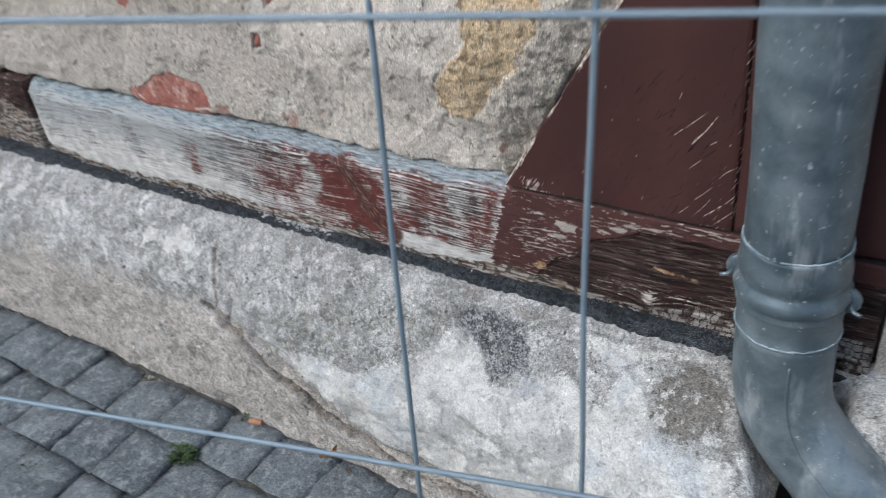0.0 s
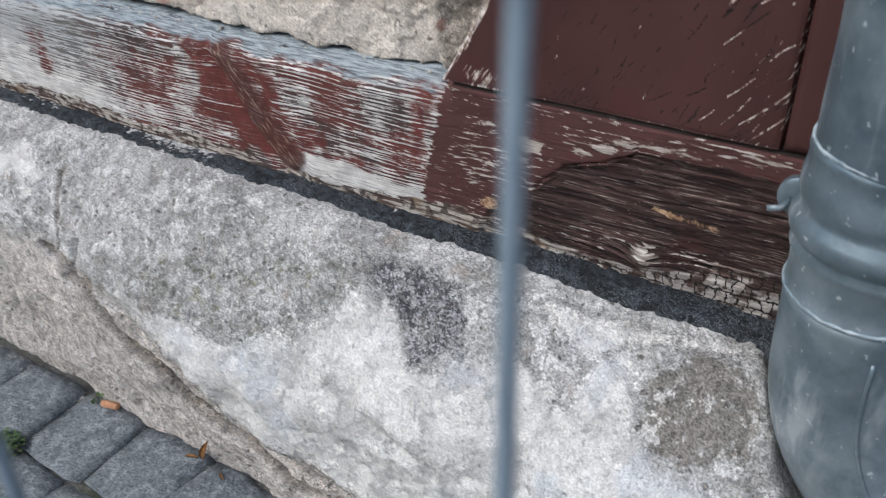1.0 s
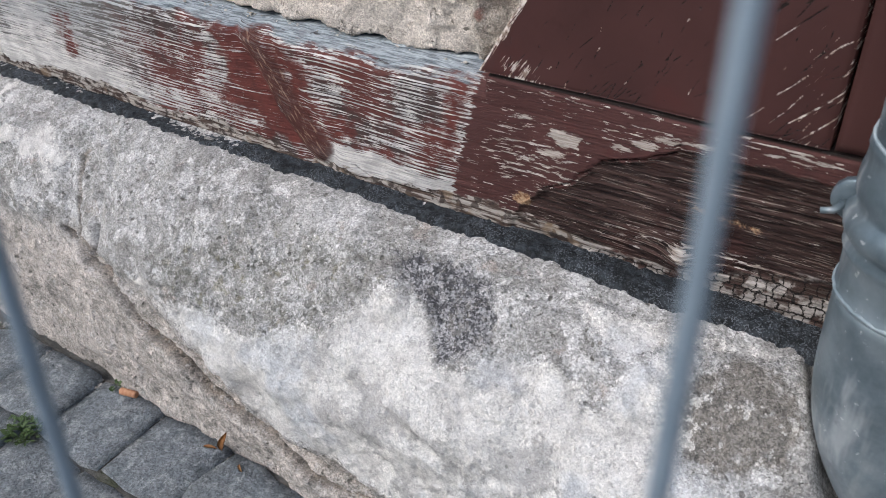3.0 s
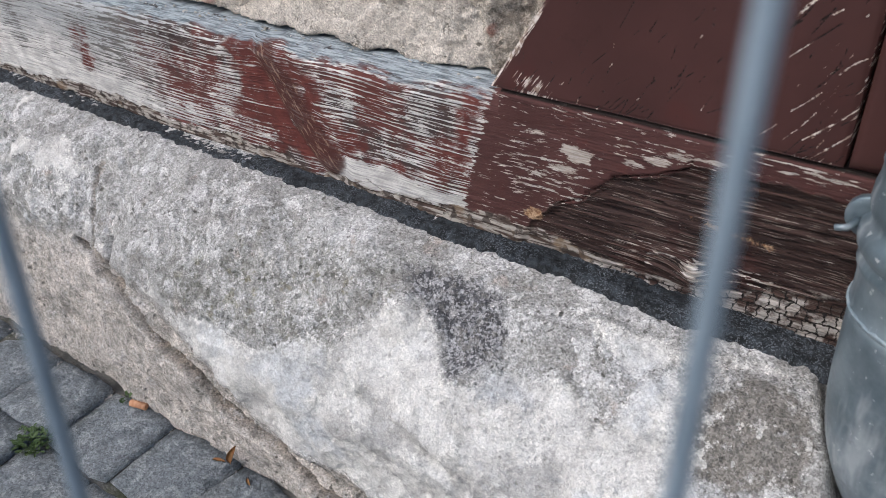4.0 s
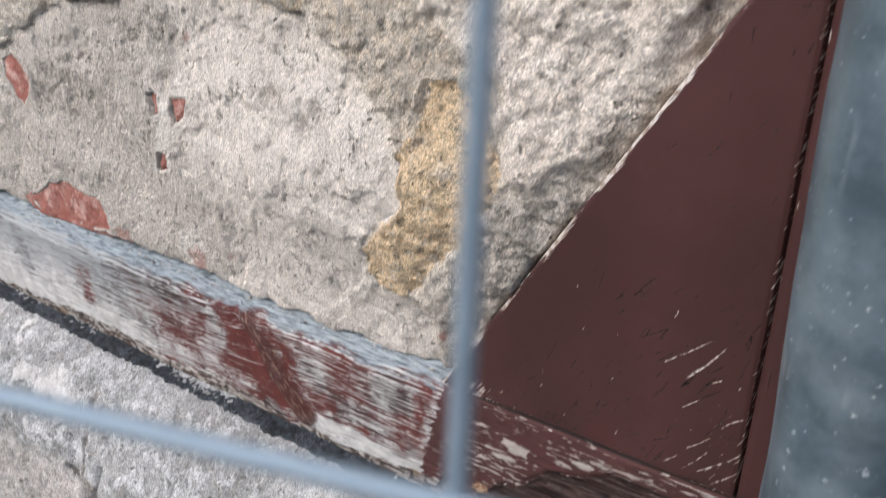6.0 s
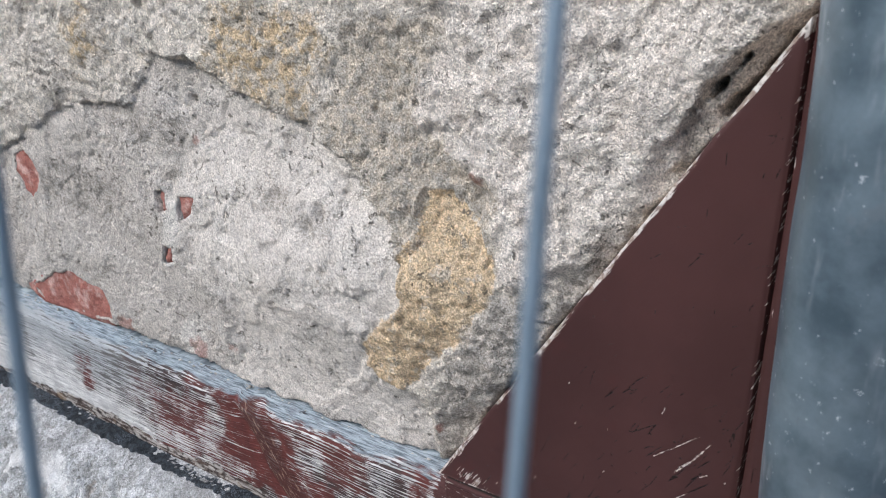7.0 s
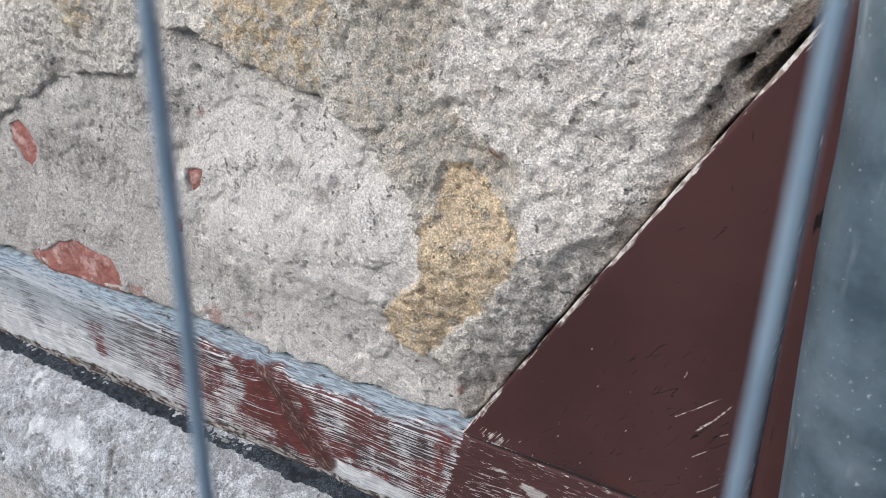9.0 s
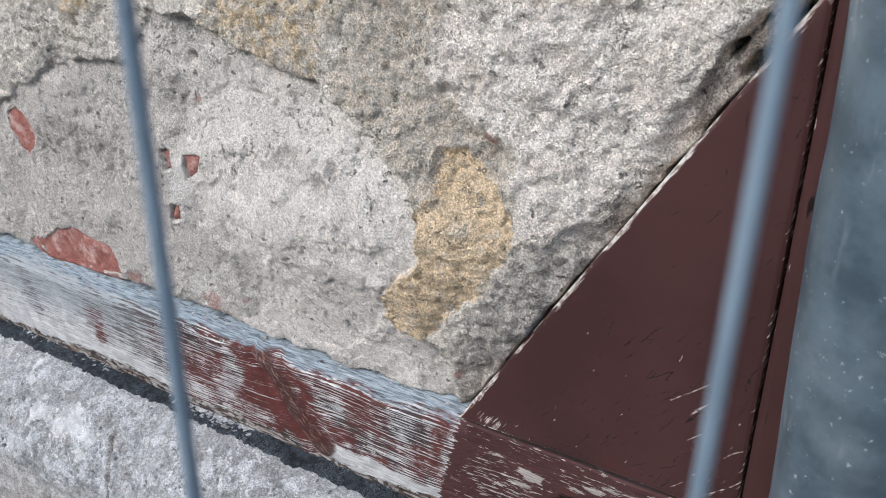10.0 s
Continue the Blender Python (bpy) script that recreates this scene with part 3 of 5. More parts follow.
def plain_material(name, a, b, scale=90, rough=0.8):
    m = Shade(name, rough, 0, 0.3)
    n = m.noise(scale, 4)
    return m.done(m.mix(m.step(n, 0.35, 0.65), a, b), m.noise(scale * 3, 3), 0.6, 0.0015)


INFILL, BEAM, PLINTH, TAR, SETT, SOIL = infill_material(), beam_material(), plinth_material(), tar_material(), sett_material(), soil_material()
ZINC, WIRE = zinc_material(), wire_material()
PANEL, POST = paint_material("brown_paint_on_brace", radians(56)), paint_material("brown_paint_on_post", radians(90))
BRICK = brick_material()
LEAF, DRY = plain_material("weed_green", (0.035, 0.062, 0.018), (0.085, 0.13, 0.045), 200, 0.6), plain_material("dry_leaf", (0.30, 0.13, 0.045), (0.42, 0.22, 0.09), 150)
FILTER = plain_material("orange_clay", (0.40, 0.19, 0.10), (0.54, 0.29, 0.165), 220)
GRIT = plain_material("pale_grit", (0.28, 0.25, 0.21), (0.52, 0.49, 0.44), 50, 0.9)
SOLDER = plain_material("old_solder", (0.17, 0.215, 0.24), (0.38, 0.43, 0.455), 60, 0.6)
RENDER_COAT = plain_material("old_wall_render", (0.50, 0.45, 0.38), (0.58, 0.53, 0.46), 12, 0.9)

GROUND = 0.085          # the top of the paving
SILL, FOOT = 0.5, 0.365  # top and bottom of the sill beam
BEAM_L, BEAM_R = -0.965, 0.402


# ---- the wall's rubble infill over the sill ----
def brace_gap(x, z):
    """Distance to the brace's left edge, positive on the infill's side."""
    return ((z - SILL) * 0.6125 - x - 0.003) / math.hypot(0.6125, 1.0)


BRICKS = [[(-0.657, 0.523), (-0.623, 0.541), (-0.607, 0.552), (-0.567, 0.563), (-0.549, 0.558), (-0.531, 0.557), (-0.507, 0.552), (-0.498, 0.535), (-0.494, 0.517), (-0.522, 0.510), (-0.565, 0.508), (-0.636, 0.508)],
          [(-0.644, 0.702), (-0.623, 0.710), (-0.606, 0.701), (-0.599, 0.688), (-0.604, 0.669), (-0.622, 0.655), (-0.639, 0.666), (-0.647, 0.683)],
          [(-0.331, 0.708), (-0.306, 0.709), (-0.314, 0.694), (-0.330, 0.682)],
          [(-0.364, 0.704), (-0.353, 0.707), (-0.352, 0.690), (-0.363, 0.683)],
          [(-0.364, 0.643), (-0.352, 0.645), (-0.359, 0.628), (-0.372, 0.623)]]
brick_levels = []


def build_infill():
    xs = np.r_[np.arange(-3.0, -1.3, 0.02), np.arange(-1.3, -0.78, 0.004), np.arange(-0.78, 0.262, 0.002)]
    zs = np.r_[np.arange(0.490, 0.95, 0.002), np.arange(0.95, 1.12, 0.004), np.arange(1.12, 2.6, 0.03)]
    x, z = np.meshgrid(xs, zs, indexing="ij")
    ridge = [(-0.442, 0.789), (-0.412, 0.796), (-0.397, 0.804), (-0.379, 0.825), (-0.349, 0.849), (-0.310, 0.85), (-0.274, 0.843), (-0.242, 0.831), (-0.216, 0.824), (-0.195, 0.814), (-0.162, 0.805), (-0.131, 0.795), (-0.104, 0.782), (-0.086, 0.77),
             (-0.074, 0.756), (-0.060, 0.747), (-0.044, 0.727), (-0.036, 0.71)]
    rim = [(-0.030, 0.697), (-0.033, 0.676), (-0.037, 0.661), (-0.057, 0.644), (-0.080, 0.616), (-0.083, 0.591), (-0.070, 0.577), (-0.042, 0.576), (-0.031, 0.569), (-0.019, 0.543), (-0.015, 0.523)]
    coat = poly_dist(x, z, [(-0.686, 0.70), (-0.567, 0.757), (-0.519, 0.782)] + ridge + rim + [(-0.015, 0.48), (-1.6, 0.48), (-1.6, 0.72)])
    pale_rim = [(-0.004, 0.886), (-0.027, 0.859), (-0.034, 0.841), (-0.024, 0.813), (-0.004, 0.812), (0.011, 0.796), (0.031, 0.79), (0.053, 0.78), (0.056, 0.77), (0.051, 0.751), (0.056, 0.734), (0.054, 0.716)]
    pale = poly_dist(x, z, pale_rim + [(0.053, 0.707), (0.081, 0.707), (0.091, 0.711), (0.114, 0.732), (0.145, 0.764), (0.173, 0.798), (0.182, 0.832), (0.185, 0.855), (0.2, 0.873), (0.22, 0.9), (0.24, 0.93), (0.24, 1.1), (-0.02, 1.1)])
    ochre = poly_dist(x, z, [(-0.013, 0.768), (0.005, 0.773), (0.013, 0.763), (0.029, 0.748), (0.04, 0.743), (0.049, 0.724), (0.055, 0.707), (0.049, 0.687), (0.035, 0.674), (0.04, 0.659), (0.019, 0.639), (-0.005, 0.622),
                             (-0.025, 0.593), (-0.042, 0.576), (-0.070, 0.577), (-0.083, 0.591), (-0.080, 0.616), (-0.057, 0.644), (-0.037, 0.659), (-0.033, 0.679), (-0.030, 0.697), (-0.039, 0.709), (-0.022, 0.73), (-0.019, 0.749)])
    band = np.minimum(poly_dist(x, z, [(-0.255, 0.90), (-0.267, 0.846), (-0.241, 0.834), (-0.215, 0.826), (-0.192, 0.819), (-0.152, 0.809), (-0.137, 0.825), (-0.125, 0.85), (-0.130, 0.90)]), np.hypot(x + 0.455, z - 0.86) - 0.03)
    mortar = poly_dist(x, z, [(-0.102, 0.90), (-0.006, 0.90)] + pale_rim + [(0.055, 0.712), (0.04, 0.74), (0.013, 0.758), (-0.013, 0.762), (-0.022, 0.73), (-0.030, 0.701), (-0.044, 0.727), (-0.060, 0.747), (-0.086, 0.77), (-0.104, 0.784), (-0.131, 0.797), (-0.119, 0.832)])
    soot = poly_dist(x, z, [(0.04, 0.675), (0.054, 0.695), (0.081, 0.7), (0.099, 0.708), (0.123, 0.731), (0.145, 0.762), (0.17, 0.80), (0.152, 0.755), (0.136, 0.727), (0.109, 0.684), (0.083, 0.64), (0.049, 0.591), (0.016, 0.536), (0.0, 0.495), (-0.016, 0.495),
                            (-0.014, 0.531), (-0.017, 0.559), (0.018, 0.629)])
    ledge = [(0.22, 0.899), (0.199, 0.871), (0.193, 0.863), (0.185, 0.853), (0.183, 0.841), (0.182, 0.83), (0.178, 0.811)]
    shelf = poly_dist(x + 0.004 * fbm(x * 40, z * 40, 3, 3), z, ledge + [(0.20, 0.80), (0.27, 0.91), (0.27, 0.935)])
    gap = np.minimum(line_dist(x + 0.003 * fbm(x * 60, z * 60, 3, 6), z, ledge[:5]) - 0.0012, poly_dist(x, z, [(0.217, 0.873), (0.206, 0.859), (0.203, 0.849), (0.215, 0.853), (0.26, 0.925), (0.24, 0.905)]))
    rust = np.minimum.reduce([np.hypot(x + 0.338, z - 0.520) - 0.013, np.hypot(x + 0.307, z - 0.768) - 0.004, np.hypot(x + 0.470, z - 0.512) - 0.014, np.hypot((x - 0.031) * 0.7, z - 0.787) - 0.004,
                              np.hypot(x + 0.008, z - 0.540) - 0.004, np.hypot(x + 0.276, z - 0.545) - 0.004])
    grey = np.minimum.reduce([np.hypot((x + 0.189) * 0.6, z - 0.727) - 0.014, np.hypot((x + 0.137) * 0.7, z - 0.716) - 0.014, np.hypot((x + 0.40) * 0.6, z - 0.775) - 0.022,
                              np.hypot((x + 0.335) * 0.8, z - 0.765) - 0.02, np.hypot((x + 0.52) * 0.4, z - 0.68) - 0.035])
    chalk = poly_dist(x, z, [(-0.355, 0.552), (-0.335, 0.57), (-0.320, 0.563), (-0.325, 0.534), (-0.329, 0.518), (-0.362, 0.511), (-0.372, 0.528)])
    chalk = np.minimum(chalk, poly_dist(x, z, [(-0.348, 0.70), (-0.332, 0.70), (-0.340, 0.661), (-0.344, 0.637), (-0.358, 0.618), (-0.379, 0.62), (-0.364, 0.65)]))
    smooth = np.maximum(-0.31 - x, -0.4) + 0.05 * fbm(x * 10, z * 10, 3, 73)
    b = brace_gap(x, z)
    y = 0.012 - 0.034 * np.exp(-((x + 0.10) / 0.22) ** 2 - ((z - 0.665) / 0.085) ** 2)
    y += (0.005 + 0.006 * smoothstep(-0.36, -0.30, x)) * smoothstep(0.0015, -0.0015, coat + 0.006 * fbm(x * 45, z * 45, 4, 5)) * smoothstep(0.60, 0.70, z) + 0.004 * smoothstep(0.002, -0.003, coat) * smoothstep(0.70, 0.60, z)
    y -= 0.008 * smoothstep(0.012, -0.012, pale + 0.012 * fbm(x * 28, z * 28, 3, 8))
    y += 0.004 * smoothstep(0.003, -0.003, ochre + 0.01 * fbm(x * 40, z * 40, 3, 9))
    y += 0.009 * smoothstep(0.035, -0.01, b) + 0.03 * smoothstep(0.0025, -0.0015, b + 0.002 * fbm(x * 60, z * 60, 2, 4))
    y += 0.009 * smoothstep(0.002, -0.003, shelf) + 0.03 * smoothstep(0.002, -0.002, gap + 0.003 * fbm(x * 80, z * 80, 3, 3))
    rough = np.where(coat < 0, 0.55, 1.0)
    y += rough * (0.0045 * fbm(x * 13, z * 13, 3, 11) + 0.0015 * fbm(x * 70, z * 70, 3, 21) + 0.0009 * fbm(x * 230, z * 230, 2, 31))
    y -= np.where(coat < 0, 0.0, 1.0) * 0.0024 * np.abs(fbm(x * 95, z * 95, 3, 43))
    flake = fbm(x * 20, z * 20, 5, 101, 0.55)
    y += np.where(coat < 0, 1.0, 0.5) * (0.0022 * smoothstep(0.10, 0.15, flake) - 0.0020 * smoothstep(-0.42, -0.46, flake))
    chunk = fbm(x * 34, z * 26, 5, 111, 0.58)
    y += np.where(pale < 0, 0.0050, np.where(coat < 0, 0.0012, 0.0040)) * (np.abs(chunk) ** 0.7 - 0.4)
    facets = np.abs(fbm(x * 30 + 0.6 * fbm(x * 12, z * 12, 2, 2), z * 30, 3, 41))
    y += 0.005 * rough * (0.35 - np.minimum(facets, 0.5))
    # trowel slits and small holes in the plaster
    rnd = np.random.RandomState(5)
    for _ in range(110):
        cx, cz, a, long_, wide = rnd.uniform(-0.95, 0.0), rnd.uniform(0.52, 0.84), rnd.uniform(-1.9, -0.9), rnd.uniform(0.003, 0.011), rnd.uniform(0.0012, 0.003)
        i0, i1 = np.searchsorted(xs, (cx - 0.03, cx + 0.03))
        j0, j1 = np.searchsorted(zs, (cz - 0.03, cz + 0.03))
        dx, dz = x[i0:i1, j0:j1] - cx, z[i0:i1, j0:j1] - cz
        p, q = dx * math.cos(a) + dz * math.sin(a), -dx * math.sin(a) + dz * math.cos(a)
        y[i0:i1, j0:j1] += 0.0045 * np.exp(-(p / long_) ** 2 - (q / wide) ** 2)
    for cx, cz, r in ((-0.307, 0.808, 0.005), (-0.339, 0.814, 0.007), (0.004, 0.541, 0.011), (-0.342, 0.716, 0.012), (-0.19, 0.729, 0.010), (-0.142, 0.708, 0.011), (-0.128, 0.726, 0.007), (-0.434, 0.79, 0.012), (-0.534, 0.775, 0.014), (-0.539, 0.583, 0.0035), (-0.264, 0.68, 0.006)):
        y += 0.011 * np.exp(-((x - cx) ** 2 + (z - cz) ** 2) / r ** 2) * (0.7 + 0.5 * vnoise(x * 60, z * 60, 77))
    # a crumbled lower lip
    lip = 0.4985 + 0.018 * np.clip(-x, 0, 0.6) + 0.0030 * fbm(x * 34, z * 0, 5, 61, 0.65)
    y += 0.03 * smoothstep(0.0025, -0.003, z - lip)
    for outline in BRICKS:
        cx, cz = np.mean(outline, axis=0)
        level = float(np.median(y[(np.abs(x - cx) < 0.02) & (np.abs(z - cz) < 0.015)]))
        hole = poly_dist(x, z, outline) + 0.0028 * fbm(x * 55, z * 55, 4, 63)
        rim = np.exp(-((hole - 0.003) / 0.003) ** 2)
        y += 0.012 * smoothstep(0.0012, -0.0012, hole) - 0.001 * rim + (level - y) * 0.7 * smoothstep(0.012, 0.0, hole)
        brick_levels.append(level + 0.0022)
    co = np.stack([x, y, z], -1)
    keep = brace_gap(x, z)[:-1, :-1] > -0.012
    fields = dict(coat=coat, pale=pale, ochre=ochre, band=band, mortar=mortar, soot=soot, rust=rust, grey=grey, chalk=chalk, smooth=smooth)
    wall = tagged(new("wall_infill"), "rough limestone rubble infill with flaking lime plaster", "wall", kind="structure")
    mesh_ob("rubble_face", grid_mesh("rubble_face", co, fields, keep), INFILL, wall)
    bm = box(bmesh.new(), (-3.0, 0.11, 0.3), (2.4, 0.4, 2.6))
    part("core", bm, RENDER_COAT, wall, smooth=False)
    return wall


build_infill()


def brick_bit(y, seed, outline):
    """A broken brick whose rough face shows through a hole in the plaster."""
    cx, cz = np.mean(outline, axis=0)
    wide = [(cx + 1.35 * (u - cx), cz + 1.35 * (v - cz)) for u, v in outline]
    us, vs = [p[0] for p in wide], [p[1] for p in wide]
    x, z = np.meshgrid(np.arange(min(us), max(us), 0.002), np.arange(min(vs), max(vs), 0.002), indexing="ij")
    d = poly_dist(x, z, wide)
    face = y + 0.0022 * fbm(x * 35, z * 35, 4, seed) + 0.0006 * fbm(x * 230, z * 230, 2, seed + 9) + 0.004 * smoothstep(-0.006, 0.0, d)
    bm = bmesh.new()
    bm.from_mesh(grid_mesh("face", np.stack([x, face, z], -1), keep=d[:-1, :-1] < 0.0))
    made = bmesh.ops.extrude_edge_only(bm, edges=[e for e in bm.edges if e.is_boundary])["geom"]
    for v in (g for g in made if isinstance(g, bmesh.types.BMVert)):
        v.co.y = y + 0.03
    bmesh.ops.recalc_face_normals(bm, faces=bm.faces)
    ob = part("brick_fragment", bm, BRICK)
    return tagged(ob, "broken red brick fragment set in pale plaster", "brick", "brick fragments in the infill")


for seed, (level, outline) in enumerate(zip(brick_levels, BRICKS)):
    brick_bit(level, seed, outline)


# ---- the sill beam ----
def build_beam():
    xs = np.arange(BEAM_L, BEAM_R + 0.001, 0.0024)
    zs = np.arange(FOOT - 0.014, SILL + 0.0005, 0.001)
    x, z = np.meshgrid(xs, zs, indexing="ij")
    axis = [(-0.258, 0.489), (-0.235, 0.459), (-0.215, 0.423), (-0.182, 0.386)]
    near = line_dist(x, z, axis)
    side = np.tanh(((x + 0.258) * 0.103 - (0.489 - z) * 0.076) / 0.002)
    gv = z + 0.0055 * fbm(x * 3.0, z * 5, 3, 4) + 0.0016 * fbm(x * 11, z * 14, 2, 14)
    gv = gv + side * 0.007 * np.exp(-(near / 0.04) ** 2) + 0.006 * np.exp(-((x - 0.174) / 0.018) ** 2 - ((z - 0.388) / 0.010) ** 2)
    brown = -(x - (-0.002 - (SILL - z) * 0.23))
    stripped = 0.415 + 0.125 * smoothstep(-0.62, -0.42, x) - 0.01 * smoothstep(-0.2, -0.05, x)
    stripped -= 0.5 * smoothstep(0.402, 0.385, z + 0.006 * fbm(x * 16, z * 10, 3, 6)) * smoothstep(-0.20, -0.12, x)
    stripped -= 0.16 * smoothstep(0.415, 0.395, z) * smoothstep(-0.3, -0.5, x)
    red = np.minimum(poly_dist(x, z, [(-0.313, 0.485), (-0.272, 0.491), (-0.249, 0.474), (-0.239, 0.441), (-0.221, 0.416), (-0.19, 0.386), (-0.249, 0.377), (-0.257, 0.4), (-0.285, 0.41), (-0.298, 0.451)]),
                     poly_dist(x, z, [(-0.229, 0.484), (-0.191, 0.468), (-0.178, 0.413), (-0.164, 0.388), (-0.193, 0.384), (-0.215, 0.435)]))
    red = np.minimum.reduce([red, poly_dist(x, z, [(-0.311, 0.422), (-0.265, 0.429), (-0.263, 0.405), (-0.312, 0.4)]), poly_dist(x, z, [(-0.14, 0.399), (-0.079, 0.409), (-0.075, 0.401), (-0.13, 0.391)]),
                             poly_dist(x, z, [(-0.172, 0.42), (-0.137, 0.423), (-0.135, 0.402), (-0.168, 0.398)]), poly_dist(x, z, [(-0.565, 0.455), (-0.532, 0.458), (-0.536, 0.408), (-0.565, 0.403)]) + 0.004])
    red = np.minimum(red, np.abs(x + 0.016 + (SILL - z) * 0.23) - 0.010 + 0.02 * smoothstep(0.44, 0.40, z))
    branch = near - 0.0150 + 0.005 * smoothstep(0.43, 0.48, z)
    crown = np.where(x < 0.004, 0.488 - z - 0.004 * fbm(x * 9, z * 0, 3, 3) + 0.004 * smoothstep(-0.3, -0.1, x), 0.05)
    bare = poly_dist(x, z, [(0.16, 0.478), (0.146, 0.467), (0.138, 0.462), (0.105, 0.452), (0.09, 0.435), (0.083, 0.426), (0.059, 0.414), (0.035, 0.39), (0.02, 0.355), (0.42, 0.355), (0.42, 0.36), (0.41, 0.475), (0.281, 0.480), (0.188, 0.478)])
    chips = 0.115 * np.exp(-((x - 0.045) / 0.045) ** 2 - ((z - 0.437) / 0.028) ** 2) + 0.13 * np.exp(-((x - 0.035) / 0.03) ** 2 - ((z - 0.375) / 0.015) ** 2)
    chips += 0.10 * np.exp(-((x - 0.14) / 0.035) ** 2 - ((z - 0.480) / 0.008) ** 2) + 0.13 * np.exp(-((x - 0.24) / 0.03) ** 2 - ((z - 0.492) / 0.006) ** 2)
    chips += 0.08 * np.exp(-((x - 0.07) / 0.10) ** 2 - ((z - 0.495) / 0.004) ** 2) + 0.13 * np.exp(-((x - 0.18) / 0.10) ** 2 - ((z - 0.397) / 0.013) ** 2)
    patch = np.minimum.reduce([poly_dist(x, z, [(0.061, 0.467), (0.068, 0.469), (0.088, 0.467), (0.086, 0.457), (0.073, 0.455), (0.062, 0.461)]),
                               np.hypot((x - 0.137) * 0.42, z - 0.474) - 0.0032, np.hypot((x - 0.152) * 0.30, z - 0.4815) - 0.0022, np.hypot((x - 0.178) * 0.10, z - 0.4835) - 0.0016,
                               np.hypot((x - 0.039) * 0.35, z - 0.472) - 0.0022, np.hypot((x - 0.066) * 0.35, z - 0.4475) - 0.003, np.hypot((x - 0.120) * 0.3, z - 0.4675) - 0.002])
    tan = np.minimum(np.hypot((x - 0.04) * 0.8, z - 0.399) - 0.006, np.hypot((x - 0.190) * 0.10, z - 0.4315 + 0.12 * (x - 0.190)) - 0.0018)
    chips += 0.02 - 0.05 * smoothstep(0.0, -0.004, bare) - 0.06 * smoothstep(0.26, 0.30, x)
    edge = FOOT - 0.0055 + 0.003 * fbm(x * 14, z * 0, 4, 51) + 0.003 * np.round(1.6 * fbm(x * 38, z * 0, 3, 53)) / 1.6 * smoothstep(0.1, 0.0, x) + 0.008 * np.exp(-((x + 0.57) / 0.07) ** 2) + 0.014 * smoothstep(-0.75, -0.95, x)
    rot = z - (edge + 0.0125 + 0.006 * np.exp(-((x + 0.55) / 0.12) ** 2) + 0.007 * np.exp(-((x + 0.33) / 0.07) ** 2) + 0.009 * smoothstep(-0.14, -0.04, x) * smoothstep(0.2, 0.08, x))
    chips += 0.22 * np.exp(-((x - 0.174) ** 2 + (z - 0.388) ** 2) / 0.008 ** 2)
    cubes = z - (0.374 + 0.028 * smoothstep(0.15, 0.27, x)) + 0.05 * smoothstep(0.12, 0.02, x)
    crack = np.minimum.reduce([line_dist(x, z, [(0.0, SILL - 0.001), (0.402, SILL - 0.001)]) - np.where(x > 0, 0.0012, -0.0) + np.where(x < 0.0, 0.01, 0),
                               line_dist(x, z, [(-0.47, 0.38), (-0.44, 0.377), (-0.36, 0.378), (-0.30, 0.370)]),
                               line_dist(x, z, [(-0.14, 0.379), (-0.12, 0.372), (-0.05, 0.374)]),
                               line_dist(x + 0.002 * fbm(x * 90, z * 90, 2, 3), z, [(0.162, 0.482), (0.158, 0.472), (0.146, 0.467), (0.138, 0.462), (0.12, 0.457), (0.105, 0.452), (0.10, 0.445), (0.09, 0.435), (0.083, 0.426), (0.059, 0.414)]) + 0.0003])
    rings = 1.1 * fbm(x * 7, gv * 240, 2, 71) * np.where(x < 0, 1.0, 0.6)
    y = np.full_like(x, 0.0) - 0.0004 * rings * smoothstep(0.49, 0.475, z) - 0.0015 * fbm(x * 8, z * 16, 3, 81)
    y += np.where(x < 0.004, 0.45 * np.maximum(z - 0.479, 0) + 26 * np.maximum(z - 0.479, 0) ** 2 + 0.0012 * fbm(x * 20, z * 260, 3, 7) * smoothstep(0.478, 0.484, z), 0)
    y += 0.0016 * np.abs(fbm(x * 5, gv * 170, 3, 75)) * smoothstep(0.0, -0.006, bare)
    y += 0.0022 * smoothstep(0.0, -0.004, bare) - 0.003 * np.exp(-(near / 0.012) ** 2) + 0.003 * np.exp(-((near - 0.018) / 0.006) ** 2)
    y -= 0.005 * np.exp(-((x - 0.174) ** 2 + (z - 0.388) ** 2) / 0.010 ** 2)
    y += 0.014 * smoothstep(0.002, -0.004, z - edge) + 0.005 * smoothstep(0.0016, 0.0, crack)
    y += 0.012 * smoothstep(-0.93, -0.965, x)
    fields = dict(grain=gv, brown=brown, stripped=stripped, red=red, branch=branch, crown=crown, bare=bare, chips=chips, patch=patch, tan=tan, rot=rot, cubes=cubes, crack=crack)
    # wrap the face back at the top, foot and ends so that the timber is solid
    face = np.stack([x, y, z], -1)
    back = face.copy()
    back[..., 1] = 0.06
    co = np.concatenate([back[:, :1], face, back[:, -1:]], 1)
    full = {k: np.concatenate([v[:, :1], v, v[:, -1:]], 1) for k, v in fields.items()}
    ends = lambda a, k: np.concatenate([a[:1], a, a[-1:]], 0)
    co = ends(co, 0)
    co[0, :, 1], co[-1, :, 1] = 0.06, 0.06
    full = {k: ends(v, 0) for k, v in full.items()}
    ob = mesh_ob("sill_beam", grid_mesh("sill_beam", co, full), BEAM)
    return tagged(ob, "weathered timber sill beam, half stripped, half flaking brown paint", "beam")


build_beam()


